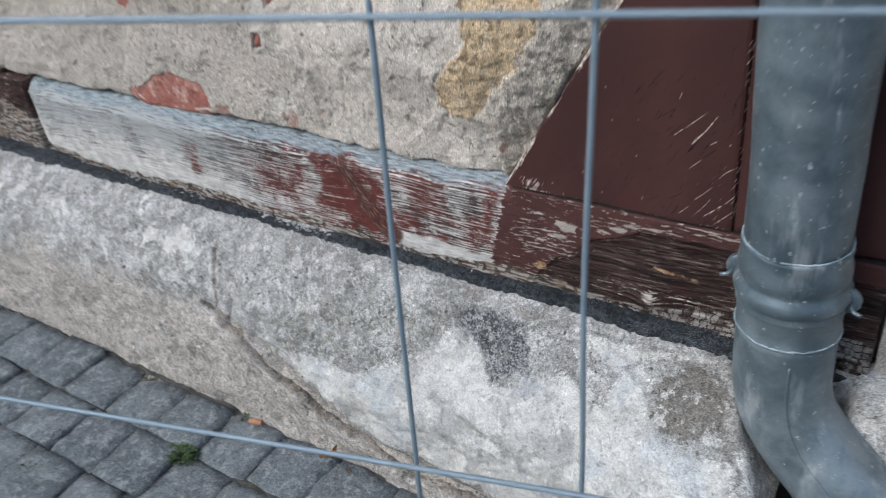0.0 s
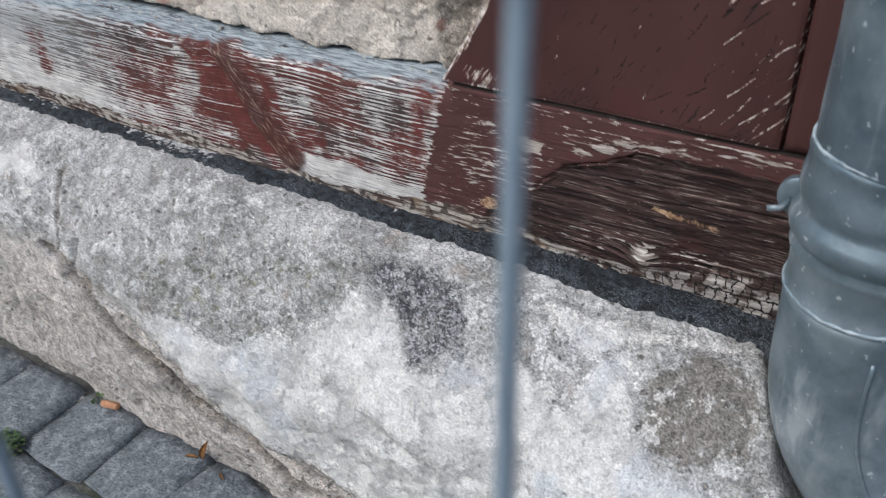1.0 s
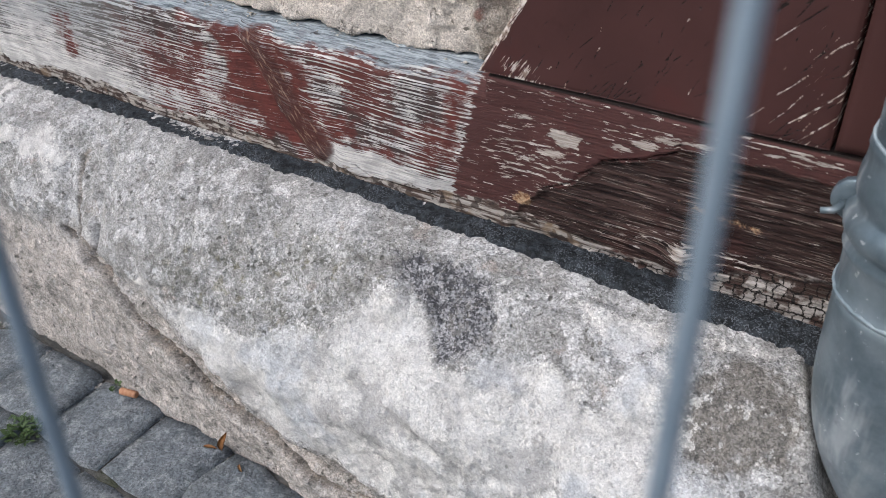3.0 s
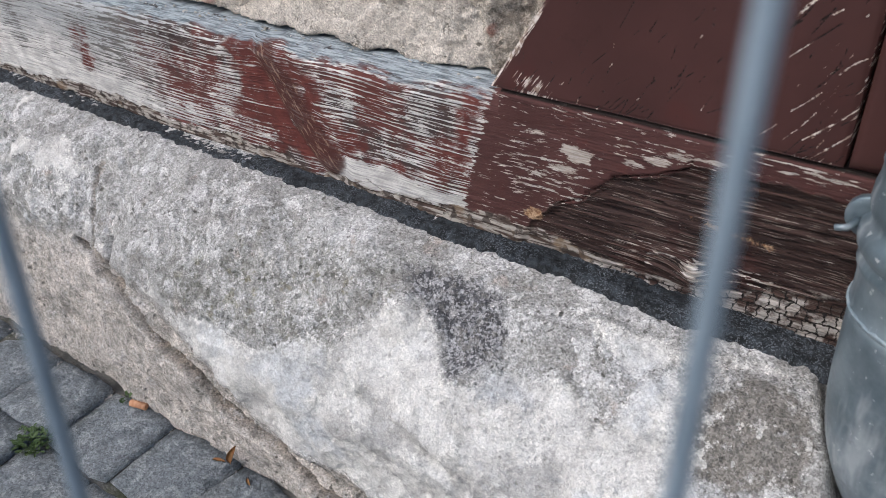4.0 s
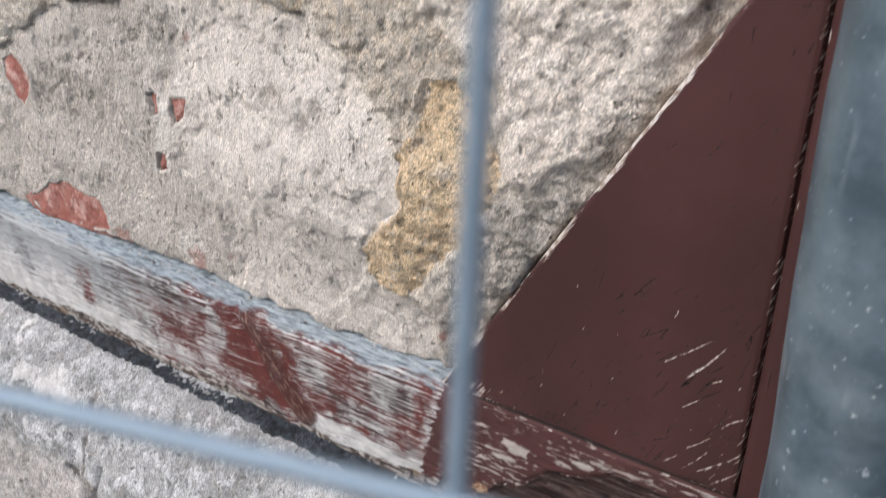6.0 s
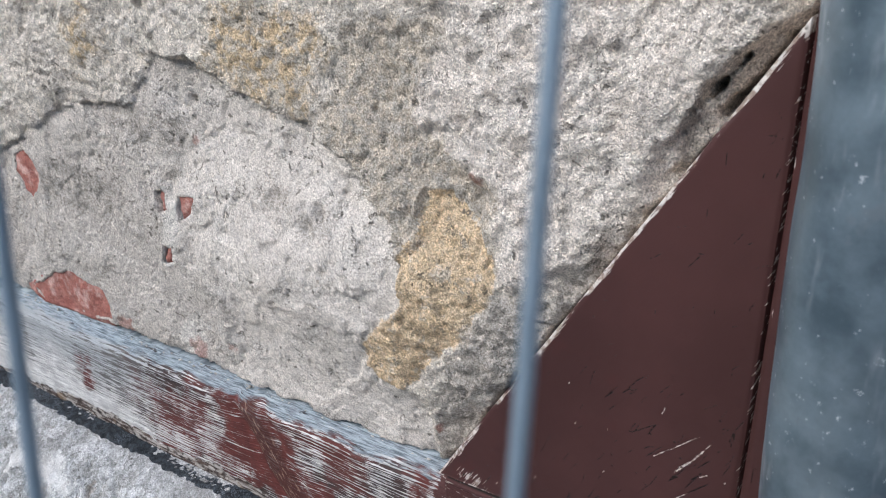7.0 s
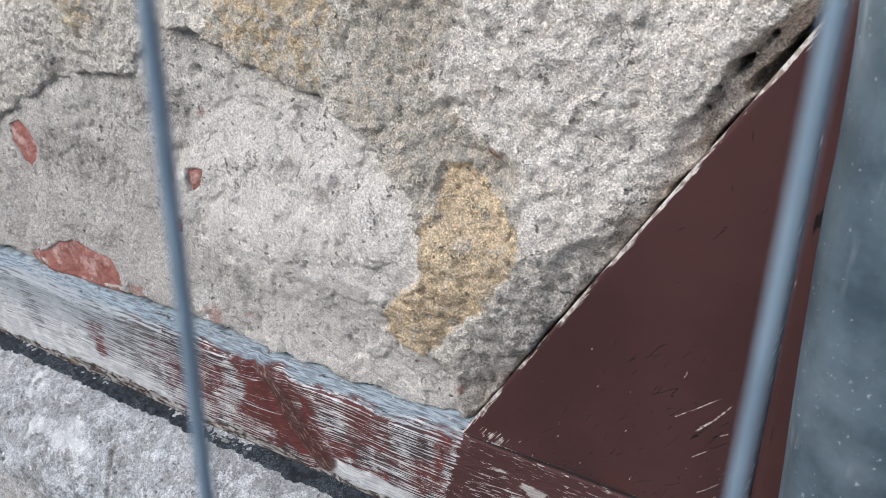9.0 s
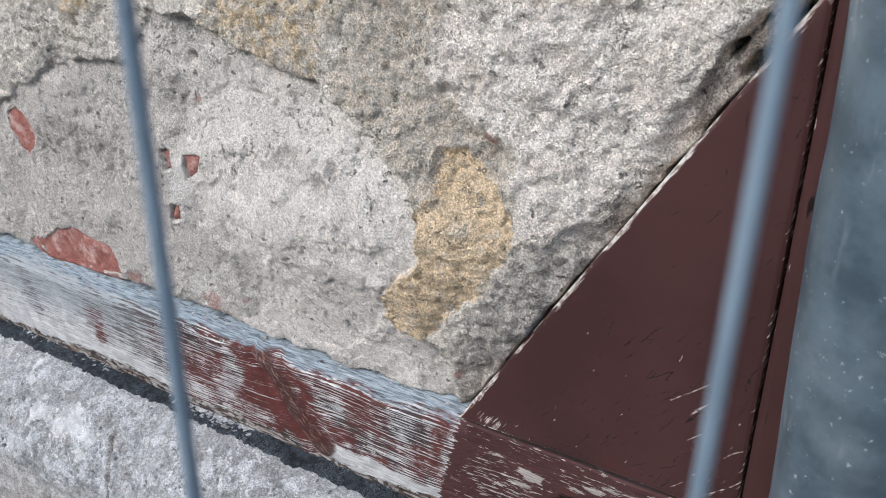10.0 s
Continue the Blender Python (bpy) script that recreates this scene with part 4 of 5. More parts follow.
def build_stub():
    """The end of the next, decayed sill timber."""
    x, z = np.meshgrid(np.arange(-3.0, BEAM_L - 0.006, 0.006), np.arange(FOOT - 0.012, SILL, 0.003), indexing="ij")
    y = 0.010 + 0.004 * fbm(x * 12, z * 30, 4, 5) + 0.0015 * fbm(x * 60, z * 200, 2, 6)
    y[-1], y[:, 0], y[:, -1] = 0.06, 0.06, 0.06
    far = np.full_like(x, 0.3)
    fields = dict(grain=z, brown=-far, stripped=far * 2, red=far, branch=far, crown=far, bare=-far, chips=far * 0, patch=far, tan=0.012 * fbm(x * 22, z * 40, 3, 4) + 0.002, rot=0.06 + z - SILL + 0.02 * fbm(x * 20, z * 20, 3, 5), cubes=far, crack=far)
    ob = mesh_ob("sill_beam", grid_mesh("sill_stub", np.stack([x, y, z], -1), fields), BEAM)
    return tagged(ob, "decayed dark end of the next timber sill", "beam")


build_stub()


# ---- brace and post ----
def flat_timber(name, outline, y_front, y_back, material, worn, marks, label, step=0.004, lean=0.0):
    """A board with a slightly uneven painted face, cut to a convex outline in the wall's plane, with softened edges."""
    us, vs = [p[0] for p in outline], [p[1] for p in outline]
    x, z = np.meshgrid(np.arange(min(us) - step, max(us) + 2 * step, step), np.arange(min(vs) - step, max(vs) + 2 * step, step), indexing="ij")
    d = poly_dist(x, z, outline)
    for (ax, az), (bx, bz) in zip(outline, outline[1:] + outline[:1]):   # draw the outer grid points onto the outline
        ex, ez = bx - ax, bz - az
        n = math.hypot(ex, ez)
        over = ((x - ax) * ez - (z - az) * ex) / n
        over = np.where(over > 0, np.minimum(over, 4 * step), 0)
        x, z = x - over * ez / n, z + over * ex / n
    rim = -poly_dist(x, z, outline)
    y = y_front + 0.0012 * fbm(x * 9, z * 9, 3, 91) + 0.0012 * smoothstep(0.003, 0.0, rim) + lean * (x - us[0])
    keep = (d[:-1, :-1] < step) & (d[1:, :-1] < step) & (d[:-1, 1:] < step) & (d[1:, 1:] < step)
    ob = mesh_ob(name, grid_mesh(name, np.stack([x, y, z], -1), dict(worn=worn(x, z, rim), **marks(x, z)), keep), material)
    bm = bmesh.new()
    bm.from_mesh(ob.data)
    edge = [e for e in bm.edges if e.is_boundary]
    made = bmesh.ops.extrude_edge_only(bm, edges=edge)["geom"]
    for v in (g for g in made if isinstance(g, bmesh.types.BMVert)):
        v.co.y = y_back
    bmesh.ops.recalc_face_normals(bm, faces=bm.faces)
    bm.to_mesh(ob.data)
    bm.free()
    return tagged(ob, label, "timber")


def brace_worn(x, z, rim):
    w = (0.22 + 0.16 * vnoise(x * 40, z * 40, 3)) * smoothstep(0.0060, 0.0025, np.abs(brace_gap(x, z)) + 0.0015 * vnoise(x * 90, z * 90, 4)) + 0.29 * np.exp(-((x - 0.035) / 0.022) ** 2 - ((z - 0.511) / 0.010) ** 2)
    w += 0.10 * np.exp(-((x - 0.222) / 0.035) ** 2 - ((z - 0.55) / 0.045) ** 2) + 0.16 * smoothstep(0.004, 0.0, rim) + 0.06 * np.exp(-((x - 0.24) / 0.012) ** 2)
    return w - 0.03


def strokes(x, z, seed, count, spot, slope, spread, longest, thick):
    """Distance to many short strokes that follow the grain, negative within their thickness; spot(rnd) gives each one's middle."""
    rnd, best = random.Random(seed), np.full(x.shape, 0.05)
    for _ in range(count):
        cx, cz = spot(rnd)
        half, a = 0.5 * longest * (0.25 + 0.75 * rnd.random() ** 2), slope + rnd.gauss(0, spread)
        dx, dz = half * math.cos(a), half * math.sin(a)
        kx, kz = rnd.uniform(-0.15, 0.15) * dz, -rnd.uniform(-0.15, 0.15) * dx
        d = line_dist(x, z, [(cx - dx, cz - dz), (cx + kx, cz + kz), (cx + dx, cz + dz)]) - thick * rnd.uniform(0.5, 1.0)
        best = np.minimum(best, d)
    return best


def low_spot(rnd):
    z = SILL + 0.004 + 0.16 * rnd.random() ** 1.8
    lo = (z - SILL) * 0.6125 + 0.012
    return lo + (0.252 - lo) * rnd.random() ** 0.8, z


def any_spot(rnd):
    z = SILL + 0.005 + 0.36 * rnd.random()
    lo = (z - SILL) * 0.6125 + 0.007
    return lo + (0.25 - lo) * rnd.random(), z


def corner_spot(rnd):
    return 0.252 - 0.055 * rnd.random() ** 1.5, SILL + 0.006 + 0.11 * rnd.random()


def brace_marks(x, z):
    cracks = np.minimum(strokes(x, z, 1, 110, low_spot, radians(56), 0.18, 0.022, 0.0003), strokes(x, z, 2, 50, any_spot, radians(56), 0.5, 0.012, 0.0003))
    scratch = np.minimum(strokes(x, z, 3, 11, corner_spot, radians(50), 0.09, 0.050, 0.00032), strokes(x, z, 4, 16, low_spot, radians(56), 0.2, 0.009, 0.0004))
    return dict(cracks=cracks, scratch=scratch)


def post_marks(x, z):
    spot = lambda rnd: (0.262 + 0.14 * rnd.random() ** 2, SILL + 0.01 + 0.5 * rnd.random())
    return dict(cracks=strokes(x, z, 6, 40, spot, radians(90), 0.15, 0.03, 0.0006), scratch=strokes(x, z, 7, 20, spot, radians(90), 0.2, 0.012, 0.0006))


def post_worn(x, z, rim):
    return 0.10 * smoothstep(0.006, 0.0, x - 0.2595) - 0.02 + 0.05 * smoothstep(0.36, 0.40, x)


flat_timber("brace", [(-0.002, SILL + 0.0015), (0.2545, SILL + 0.0015), (0.2545, 0.9204)], 0.0, 0.05, PANEL, brace_worn, brace_marks,
            "dark brown painted foot brace with worn pale edge", 0.0013)
flat_timber("post", [(0.2572, SILL + 0.002), (BEAM_R, SILL + 0.002), (BEAM_R, 2.4), (0.2572, 2.4)], 0.001, 0.06, POST, post_worn, post_marks,
            "dark brown painted timber post behind the downpipe", 0.006)


# ---- the stone plinth ----
PROFILE = [(0.03, 0.366), (-0.012, 0.363), (-0.03, 0.3575), (-0.05, 0.349), (-0.088, 0.325), (-0.118, 0.285), (-0.133, 0.24), (-0.138, 0.17), (-0.143, 0.085), (-0.148, 0.0)]


def build_plinth():
    py, pz = np.array(PROFILE).T
    arc = np.r_[0, np.cumsum(np.hypot(np.diff(py), np.diff(pz)))]
    arc -= arc[1]
    ss = np.r_[np.arange(arc[0], 0.345, 0.0024), 0.36, 0.40, arc[-1]]
    fine_y, fine_z = np.interp(ss, arc, py), np.interp(ss, arc, pz)
    for _ in range(16):
        fine_y[1:-1] = (fine_y[:-2] + 2 * fine_y[1:-1] + fine_y[2:]) / 4
        fine_z[1:-1] = (fine_z[:-2] + 2 * fine_z[1:-1] + fine_z[2:]) / 4
    ty, tz = np.gradient(fine_y), np.gradient(fine_z)
    ln = np.hypot(ty, tz)
    ny, nz = tz / ln, -ty / ln
    xs = np.r_[np.arange(-3.0, -1.3, 0.03), np.arange(-1.3, -0.8, 0.005), np.arange(-0.8, 0.348, 0.0024)]
    x, s = np.meshgrid(xs, ss, indexing="ij")
    seam_line = [(-0.468, -0.06), (-0.462, 0.014), (-0.425, 0.049), (-0.40, 0.099), (-0.41, 0.134), (-0.403, 0.166), (-0.365, 0.176), (-0.319, 0.187), (-0.285, 0.206), (-0.237, 0.243), (-0.21, 0.25),
                 (-0.19, 0.272), (-0.149, 0.284), (-0.10, 0.291), (0.10, 0.305), (0.34, 0.315)]
    wig = 0.006 * fbm(x * 30, s * 30, 3, 15)
    block = poly_dist(x + wig, s + wig, seam_line + [(0.34, -0.06)])
    split = [(-0.47, 0.155), (-0.434, 0.169), (-0.403, 0.181), (-0.372, 0.195), (-0.344, 0.217), (-0.322, 0.229), (-0.283, 0.236), (-0.248, 0.267), (-0.197, 0.282), (-0.145, 0.303), (-0.10, 0.312), (0.1, 0.325)]
    jag = 0.005 * fbm(x * 45, s * 45, 3, 25)
    under = line_dist(x + jag, s + jag, split)
    below = poly_dist(x + jag, s + jag, split + [(0.1, 0.5), (-0.47, 0.5)])
    seam = np.abs(block - 0.008) + 0.003 + 0.0045 * smoothstep(0.17, 0.10, s) + 0.002 * vnoise(x * 50, s * 50, 13)
    seam = np.minimum(seam, line_dist(x + wig, s, [(-0.465, 0.06), (-0.461, 0.084), (-0.452, 0.127), (-0.44, 0.157), (-0.403, 0.17)]) + 0.0015)
    seam = np.minimum(seam, under - 0.0012 + 0.003 * np.abs(vnoise(x * 30, s * 30, 44)))
    tar = poly_dist(x, s, [(-0.05, 0.046), (-0.033, 0.039), (0.018, 0.037), (0.041, 0.045), (0.057, 0.065), (0.061, 0.089), (0.05, 0.102), (0.038, 0.114), (0.027, 0.12), (0.015, 0.111), (0.008, 0.094), (-0.007, 0.079), (-0.024, 0.07), (-0.046, 0.061)])
    white = poly_dist(x, s, [(-0.37, 0.185), (-0.337, 0.170), (-0.315, 0.150), (-0.29, 0.158), (-0.279, 0.172), (-0.224, 0.158), (-0.192, 0.169), (-0.169, 0.167), (-0.136, 0.148), (-0.111, 0.133), (-0.086, 0.129), (-0.067, 0.112), (-0.052, 0.088), (-0.03, 0.075),
                             (-0.009, 0.08), (0.008, 0.094), (0.019, 0.114), (0.03, 0.121), (0.048, 0.118), (0.06, 0.102), (0.072, 0.099), (0.089, 0.097), (0.102, 0.092), (0.111, 0.085), (0.125, 0.091), (0.139, 0.097), (0.147, 0.106), (0.16, 0.105),
                             (0.165, 0.088), (0.172, 0.060), (0.19, 0.05), (0.205, 0.065), (0.21, 0.1), (0.235, 0.122), (0.31, 0.12), (0.32, 0.28), (0.10, 0.285), (-0.15, 0.262), (-0.29, 0.20)])
    white = np.minimum(white, np.where(x < -0.47, np.abs(s - 0.08) * 0.25 + 0.006 - 0.022 * fbm(x * 26, s * 26, 5, 66, 0.65), 0.1))
    white = np.minimum(white, poly_dist(x, s, [(0.10, 0.03), (0.20, 0.02), (0.275, 0.012), (0.27, 0.028), (0.19, 0.048), (0.17, 0.075), (0.12, 0.05)]) + 0.006)
    white = np.minimum(white, np.hypot(x + 0.185, (s - 0.09) * 1.3) - 0.010 + 0.012 * fbm(x * 60, s * 60, 3, 71))
    mud = poly_dist(x, s, [(0.217, 0.053), (0.24, 0.038), (0.266, 0.035), (0.284, 0.045), (0.291, 0.066), (0.288, 0.096), (0.265, 0.111), (0.233, 0.117), (0.215, 0.1), (0.213, 0.075)])
    lichen = poly_dist(x, s, [(-0.30, 0.135), (-0.232, 0.085), (-0.146, 0.062), (-0.068, 0.04), (-0.029, 0.066), (-0.052, 0.088), (-0.077, 0.12), (-0.108, 0.148), (-0.163, 0.158), (-0.223, 0.160), (-0.279, 0.168)])
    lower = np.where(block > 0, 0.165 - s + 0.02 * fbm(x * 9, s * 9, 3, 33), 0.22 - s)
    lower = np.where(block > 0, lower, np.maximum(-0.035 - block + 0.01 * fbm(x * 20, s * 20, 3, 8), 0.185 - s))
    white = np.maximum(white, np.where((block < 0) & (s > 0.17), block + 0.026, -1.0))
    n = 0.012 * smoothstep(0.004, -0.026, block) * smoothstep(0.10, 0.17, s) + 0.001
    n -= 0.018 * np.exp(-((block - 0.008) / 0.0042) ** 2) * (0.22 + 0.78 * smoothstep(0.11, 0.18, s)) * (0.75 + 0.5 * vnoise(x * 40, s * 40, 12)) + 0.006 * np.exp(-(seam / 0.003) ** 2)
    n += 0.008 * smoothstep(0.001, -0.005, below) * smoothstep(-0.46, -0.42, x) - 0.013 * np.exp(-(under / 0.0036) ** 2) * (0.8 + 0.4 * vnoise(x * 30, s * 30, 45))
    crust = fbm(x * 24, s * 24, 5, 131, 0.55)
    n -= 0.0022 * smoothstep(0.10, 0.15, crust) - 0.0016 * smoothstep(-0.42, -0.46, crust)
    n += 0.0065 * fbm(x * 7, s * 9, 3, 17) + 0.0024 * fbm(x * 42, s * 42, 3, 27) + 0.0008 * fbm(x * 190, s * 190, 2, 37)
    n -= 0.0022 * smoothstep(0.002, -0.002, tar + 0.008 * fbm(x * 40, s * 40, 3, 7)) - 0.0018 * smoothstep(0.004, -0.002, white + 0.012 * fbm(x * 35, s * 35, 3, 18))
    n -= 0.010 * np.exp(-((x - 0.03) / 0.03) ** 2 - ((s - 0.187 - 0.3 * (x - 0.03)) / 0.009) ** 2)
    n += 0.006 * smoothstep(0.1, 0.25, x) * smoothstep(0.02, 0.08, s) * smoothstep(0.2, 0.1, s)
    end = x - 0.268 - 0.46 * np.clip(s, 0, 0.16) + 0.005 * fbm(s * 30, s * 0, 3, 2)
    n -= 0.06 * smoothstep(-0.008, 0.016, end) ** 1.5
    n += 0.004 * np.exp(-((s - 0.20) / 0.02) ** 2) * smoothstep(0.0, -0.02, block)
    n *= smoothstep(-0.01, 0.05, s)
    co = np.stack([x, fine_y[None] + ny[None] * n, fine_z[None] + nz[None] * n], -1)
    fields = dict(tar=tar, white=white, mud=mud, lichen=lichen, lower=lower, seam=seam)
    plinth = tagged(new("plinth"), "weathered grey sandstone plinth under the sill beam", "plinth", kind="structure")
    mine = block[:-1, :-1] < 0
    mesh_ob("stone", grid_mesh("stone", co, fields, mine), PLINTH, plinth, "large rounded block with flaking white limewash")
    mesh_ob("stone", grid_mesh("stone", co, fields, ~mine), PLINTH, plinth, "grey stone block with brown lower edge")
    # the next block, past the downpipe
    xs = np.arange(0.372, 1.6, 0.006)
    x, s = np.meshgrid(xs, ss, indexing="ij")
    n = 0.007 * fbm(x * 9, s * 9, 4, 57) + 0.002 * fbm(x * 60, s * 60, 3, 58) - 0.06 * smoothstep(0.40, 0.372, x)
    n *= smoothstep(-0.035, 0.01, s)
    co = np.stack([x, 0.75 * fine_y[None] + ny[None] * n, fine_z[None] + nz[None] * n], -1)
    far = np.full_like(x, 0.2)
    fields = dict(tar=far, white=0.01 * fbm(x * 10, s * 10, 3, 3) - 0.002, mud=far, lichen=far, lower=0.2 - s, seam=far)
    mesh_ob("stone", grid_mesh("stone", co, fields), PLINTH, plinth, "pale limewashed block beside the downpipe")
    bm = box(bmesh.new(), (-3.0, 0.005, 0.0), (1.6, 0.049, 0.352))
    part("backing", bm, SOIL, plinth, smooth=False)


build_plinth()


def build_seal():
    """The black bitumen fillet between plinth and beam."""
    xs = np.arange(-1.25, 0.292, 0.002)
    ts = np.linspace(0, 1, 18)
    x, t = np.meshgrid(xs, ts, indexing="ij")
    wide = 0.0046 + 0.0012 * fbm(x * 8, t * 0, 3, 6) + 0.0012 * smoothstep(0.02, 0.13, x)
    up = 0.3618 + 0.0014 * fbm(x * 11, t * 0 + 4, 3, 8)
    y = -0.0235 + 0.038 * t + 0.0022 * fbm(x * 14, t * 0, 3, 9) + 0.0011 * fbm(x * 60, t * 0, 3, 19) - 0.001 * smoothstep(0.05, 0.2, x)
    lump = np.abs(fbm(x * 120, t * 8, 3, 5)) - 0.3
    z = up - 0.006 + (wide + 0.005) * np.sin(np.minimum(1.0, t * 5.0) * math.pi / 2) - 0.0022 * lump
    y -= 0.0022 * np.sin(t * math.pi) + 0.0018 * fbm(x * 150, t * 9, 3, 15)
    ob = mesh_ob("joint_seal", grid_mesh("joint_seal", np.stack([x, y, z], -1)), TAR)
    return tagged(ob, "black gritty bitumen seal along the stone top", "seal")


build_seal()


# ---- an unseen wall added behind the camera, to block low sky light ----
bm = box(bmesh.new(), (-30.0, -7.6, 0.0), (30.0, -7.0, 4.2))
tagged(part("unseen_sky_blocker", bm, RENDER_COAT, smooth=False), "unseen plain wall, added to hold off low sky light", "wall", kind="structure")


# ---- infill and timber past the post ----
def build_side_infill():
    x, z = np.meshgrid(np.arange(BEAM_R + 0.003, 1.6, 0.008), np.arange(0.36, 2.6, 0.012), indexing="ij")
    y = 0.012 + 0.006 * fbm(x * 12, z * 12, 4, 19) + 0.002 * fbm(x * 60, z * 60, 3, 29)
    far = np.full_like(x, 0.3)
    fields = dict(coat=-far, pale=far, ochre=far, band=far, mortar=far, soot=far, rust=far, grey=far, chalk=far, smooth=far)
    wall = tagged(new("wall_side"), "pale rough plastered wall past the post", "wall", kind="structure")
    mesh_ob("plaster_face", grid_mesh("plaster_face", np.stack([x, y, z], -1), fields), INFILL, wall)


build_side_infill()


# ---- the downpipe ----
def build_downpipe():
    pipe_x, pipe_y = 0.3195, -0.061
    wide, lean = 1.067, 0.032   # against a pipe of 83 mm; metres aside for each metre down
    root = tagged(new("downpipe"), "dented grey zinc downpipe with a clamp and bent foot", "drainpipe")
    root.location = (pipe_x, pipe_y, GROUND)
    inv = Matrix.Translation((-pipe_x, -pipe_y, -GROUND)) @ Matrix(((1, 0, -lean, lean * 0.7 + 0.001), (0, 1, 0, 0), (0, 0, 1, 0), (0, 0, 0, 1)))

    def attach(name, bm, label=""):
        bmesh.ops.transform(bm, matrix=inv, verts=bm.verts)
        bmesh.ops.recalc_face_normals(bm, faces=bm.faces)
        return part(name, bm, ZINC, root, label)

    zs = np.r_[np.arange(0.535, 1.1, 0.006), np.arange(1.1, 2.45, 0.05)]

    def dents(k, a):
        z = zs[k]
        d = 0.022 * fbm(np.array([a * 1.2]), np.array([z * 16]), 2, 5)[0] + 0.040 * vnoise(np.array([a * 1.3 + 4]), np.array([z * 9]), 8)[0]
        return 1.0 + d * (1.0 if z < 1.0 else 0.4) - 0.05 * math.exp(-((z - 0.655) / 0.012) ** 2) * max(0.0, math.cos(a - 4.2))

    attach("pipe", sweep(bmesh.new(), [(pipe_x, pipe_y, z) for z in zs], 0.0415 * wide, 48, dents))
    # socket and clamp
    steps = [(0.551, 0.0415), (0.549, 0.0432), (0.546, 0.0436), (0.543, 0.0430), (0.536, 0.0434), (0.530, 0.0446), (0.524, 0.0450), (0.519, 0.0444), (0.5155, 0.0428), (0.512, 0.0434),
             (0.508, 0.0466), (0.503, 0.0476), (0.498, 0.0468), (0.4945, 0.0440), (0.492, 0.0432), (0.489, 0.0446), (0.486, 0.0448), (0.483, 0.0430), (0.470, 0.0428), (0.4605, 0.0428),
             (0.459, 0.0440), (0.4565, 0.0440), (0.455, 0.0424)]
    attach("clamp", sweep(bmesh.new(), [(pipe_x, pipe_y, z) for z, _ in steps], [r * wide for _, r in steps], 48), "ribbed zinc socket with a soldered seam")
    # foot, bent aside over the plinth's end
    way = Vector((0.74, -0.20, -0.62)).normalized()
    start = Vector((pipe_x, pipe_y, 0.458))
    path, at, d = [start], start.copy(), Vector((0, 0, -1))
    for k in range(30):
        f = smoothstep(0.22, 0.95, np.array([k / 18.0]))[0]
        d = (Vector((0, 0, -1)) * (1 - f) + way * f).normalized()
        at = at + d * 0.0095
        path.append(at.copy())
    flute = lambda k, a: 1.0 + 0.006 * math.sin(3 * a + k * 0.1) - (0.012 if abs(a - 4.0) < 0.10 and k > 1 else 0.0) + (0.02 if k in (19, 20) else 0.0)
    attach("bend", sweep(bmesh.new(), path, 0.0425 * wide, 48, flute), "smooth zinc bend with a folded seam")
    # a folded seam down the bend, and solder beads at both ends of the socket
    fold = []
    for k in range(2, len(path) - 1):
        d = (path[k + 1] - path[k - 1]).normalized()
        out = Vector((0.30, -0.95, 0.1))
        out = (out - d * out.dot(d)).normalized()
        fold.append(path[k] + out * 0.0426 * wide)
    attach("folded_seam", sweep(bmesh.new(), fold, 0.0013, 8))
    for z0, r0, seed in ((0.5515, 0.0422, 3), (0.4585, 0.0436, 5)):
        ring = [a * math.tau / 90 for a in range(91)]
        spots = [(pipe_x + wide * r0 * math.cos(a), pipe_y + wide * r0 * math.sin(a), z0 + 0.0012 * noise.noise((9 * math.cos(a), 9 * math.sin(a), seed))) for a in ring]
        fat = [0.0010 + 0.0007 * noise.noise((14 * math.cos(a), 14 * math.sin(a), seed + 7)) for a in ring]
        bm = sweep(bmesh.new(), spots, fat, 8)
        bmesh.ops.transform(bm, matrix=inv, verts=bm.verts)
        part("solder_bead", bm, SOLDER, root, "pale uneven solder bead")
    # clamp ears with their bolts
    for side, z0 in ((-1, 0.507), (1, 0.497)):
        cx = pipe_x + side * 0.0445 * wide
        rim = [(-0.004, -0.0125), (0.003, -0.0115), (0.0075, -0.0085), (0.0105, -0.0035), (0.011, 0.002), (0.009, 0.0075), (0.005, 0.0115), (-0.001, 0.0135), (-0.004, 0.0135)]
        bm = bmesh.new()
        front = [bm.verts.new((cx + side * u, pipe_y - 0.0035, z0 + v)) for u, v in rim]
        back = [bm.verts.new((cx + side * u, pipe_y + 0.0025, z0 + v)) for u, v in rim]
        bm.faces.new(front), bm.faces.new(back[::-1])
        for k in range(len(rim)):
            j = (k + 1) % len(rim)
            bm.faces.new((front[k], back[k], back[j], front[j]))
        bmesh.ops.bevel(bm, geom=bm.edges[:], offset=0.0006, segments=1, affect="EDGES")
        ear = attach("clamp_ear", bm)
        bx, bz = cx + side * 0.004, z0 - 0.002
        bm = sweep(bmesh.new(), [(bx, pipe_y - 0.002, bz), (bx, pipe_y - 0.008, bz), (bx + side * 0.003, pipe_y - 0.013, bz - 0.001), (bx + side * 0.009, pipe_y - 0.0145, bz - 0.002)], [0.0022, 0.0022, 0.0021, 0.0018], 12)
        bmesh.ops.transform(bm, matrix=inv, verts=bm.verts)
        part("bolt", bm, ZINC, ear)
    bm = sweep(bmesh.new(), [(pipe_x, pipe_y + 0.04, 1.3), (pipe_x, 0.03, 1.3)], 0.006, 12)
    attach("wall_pin", bm)


build_downpipe()


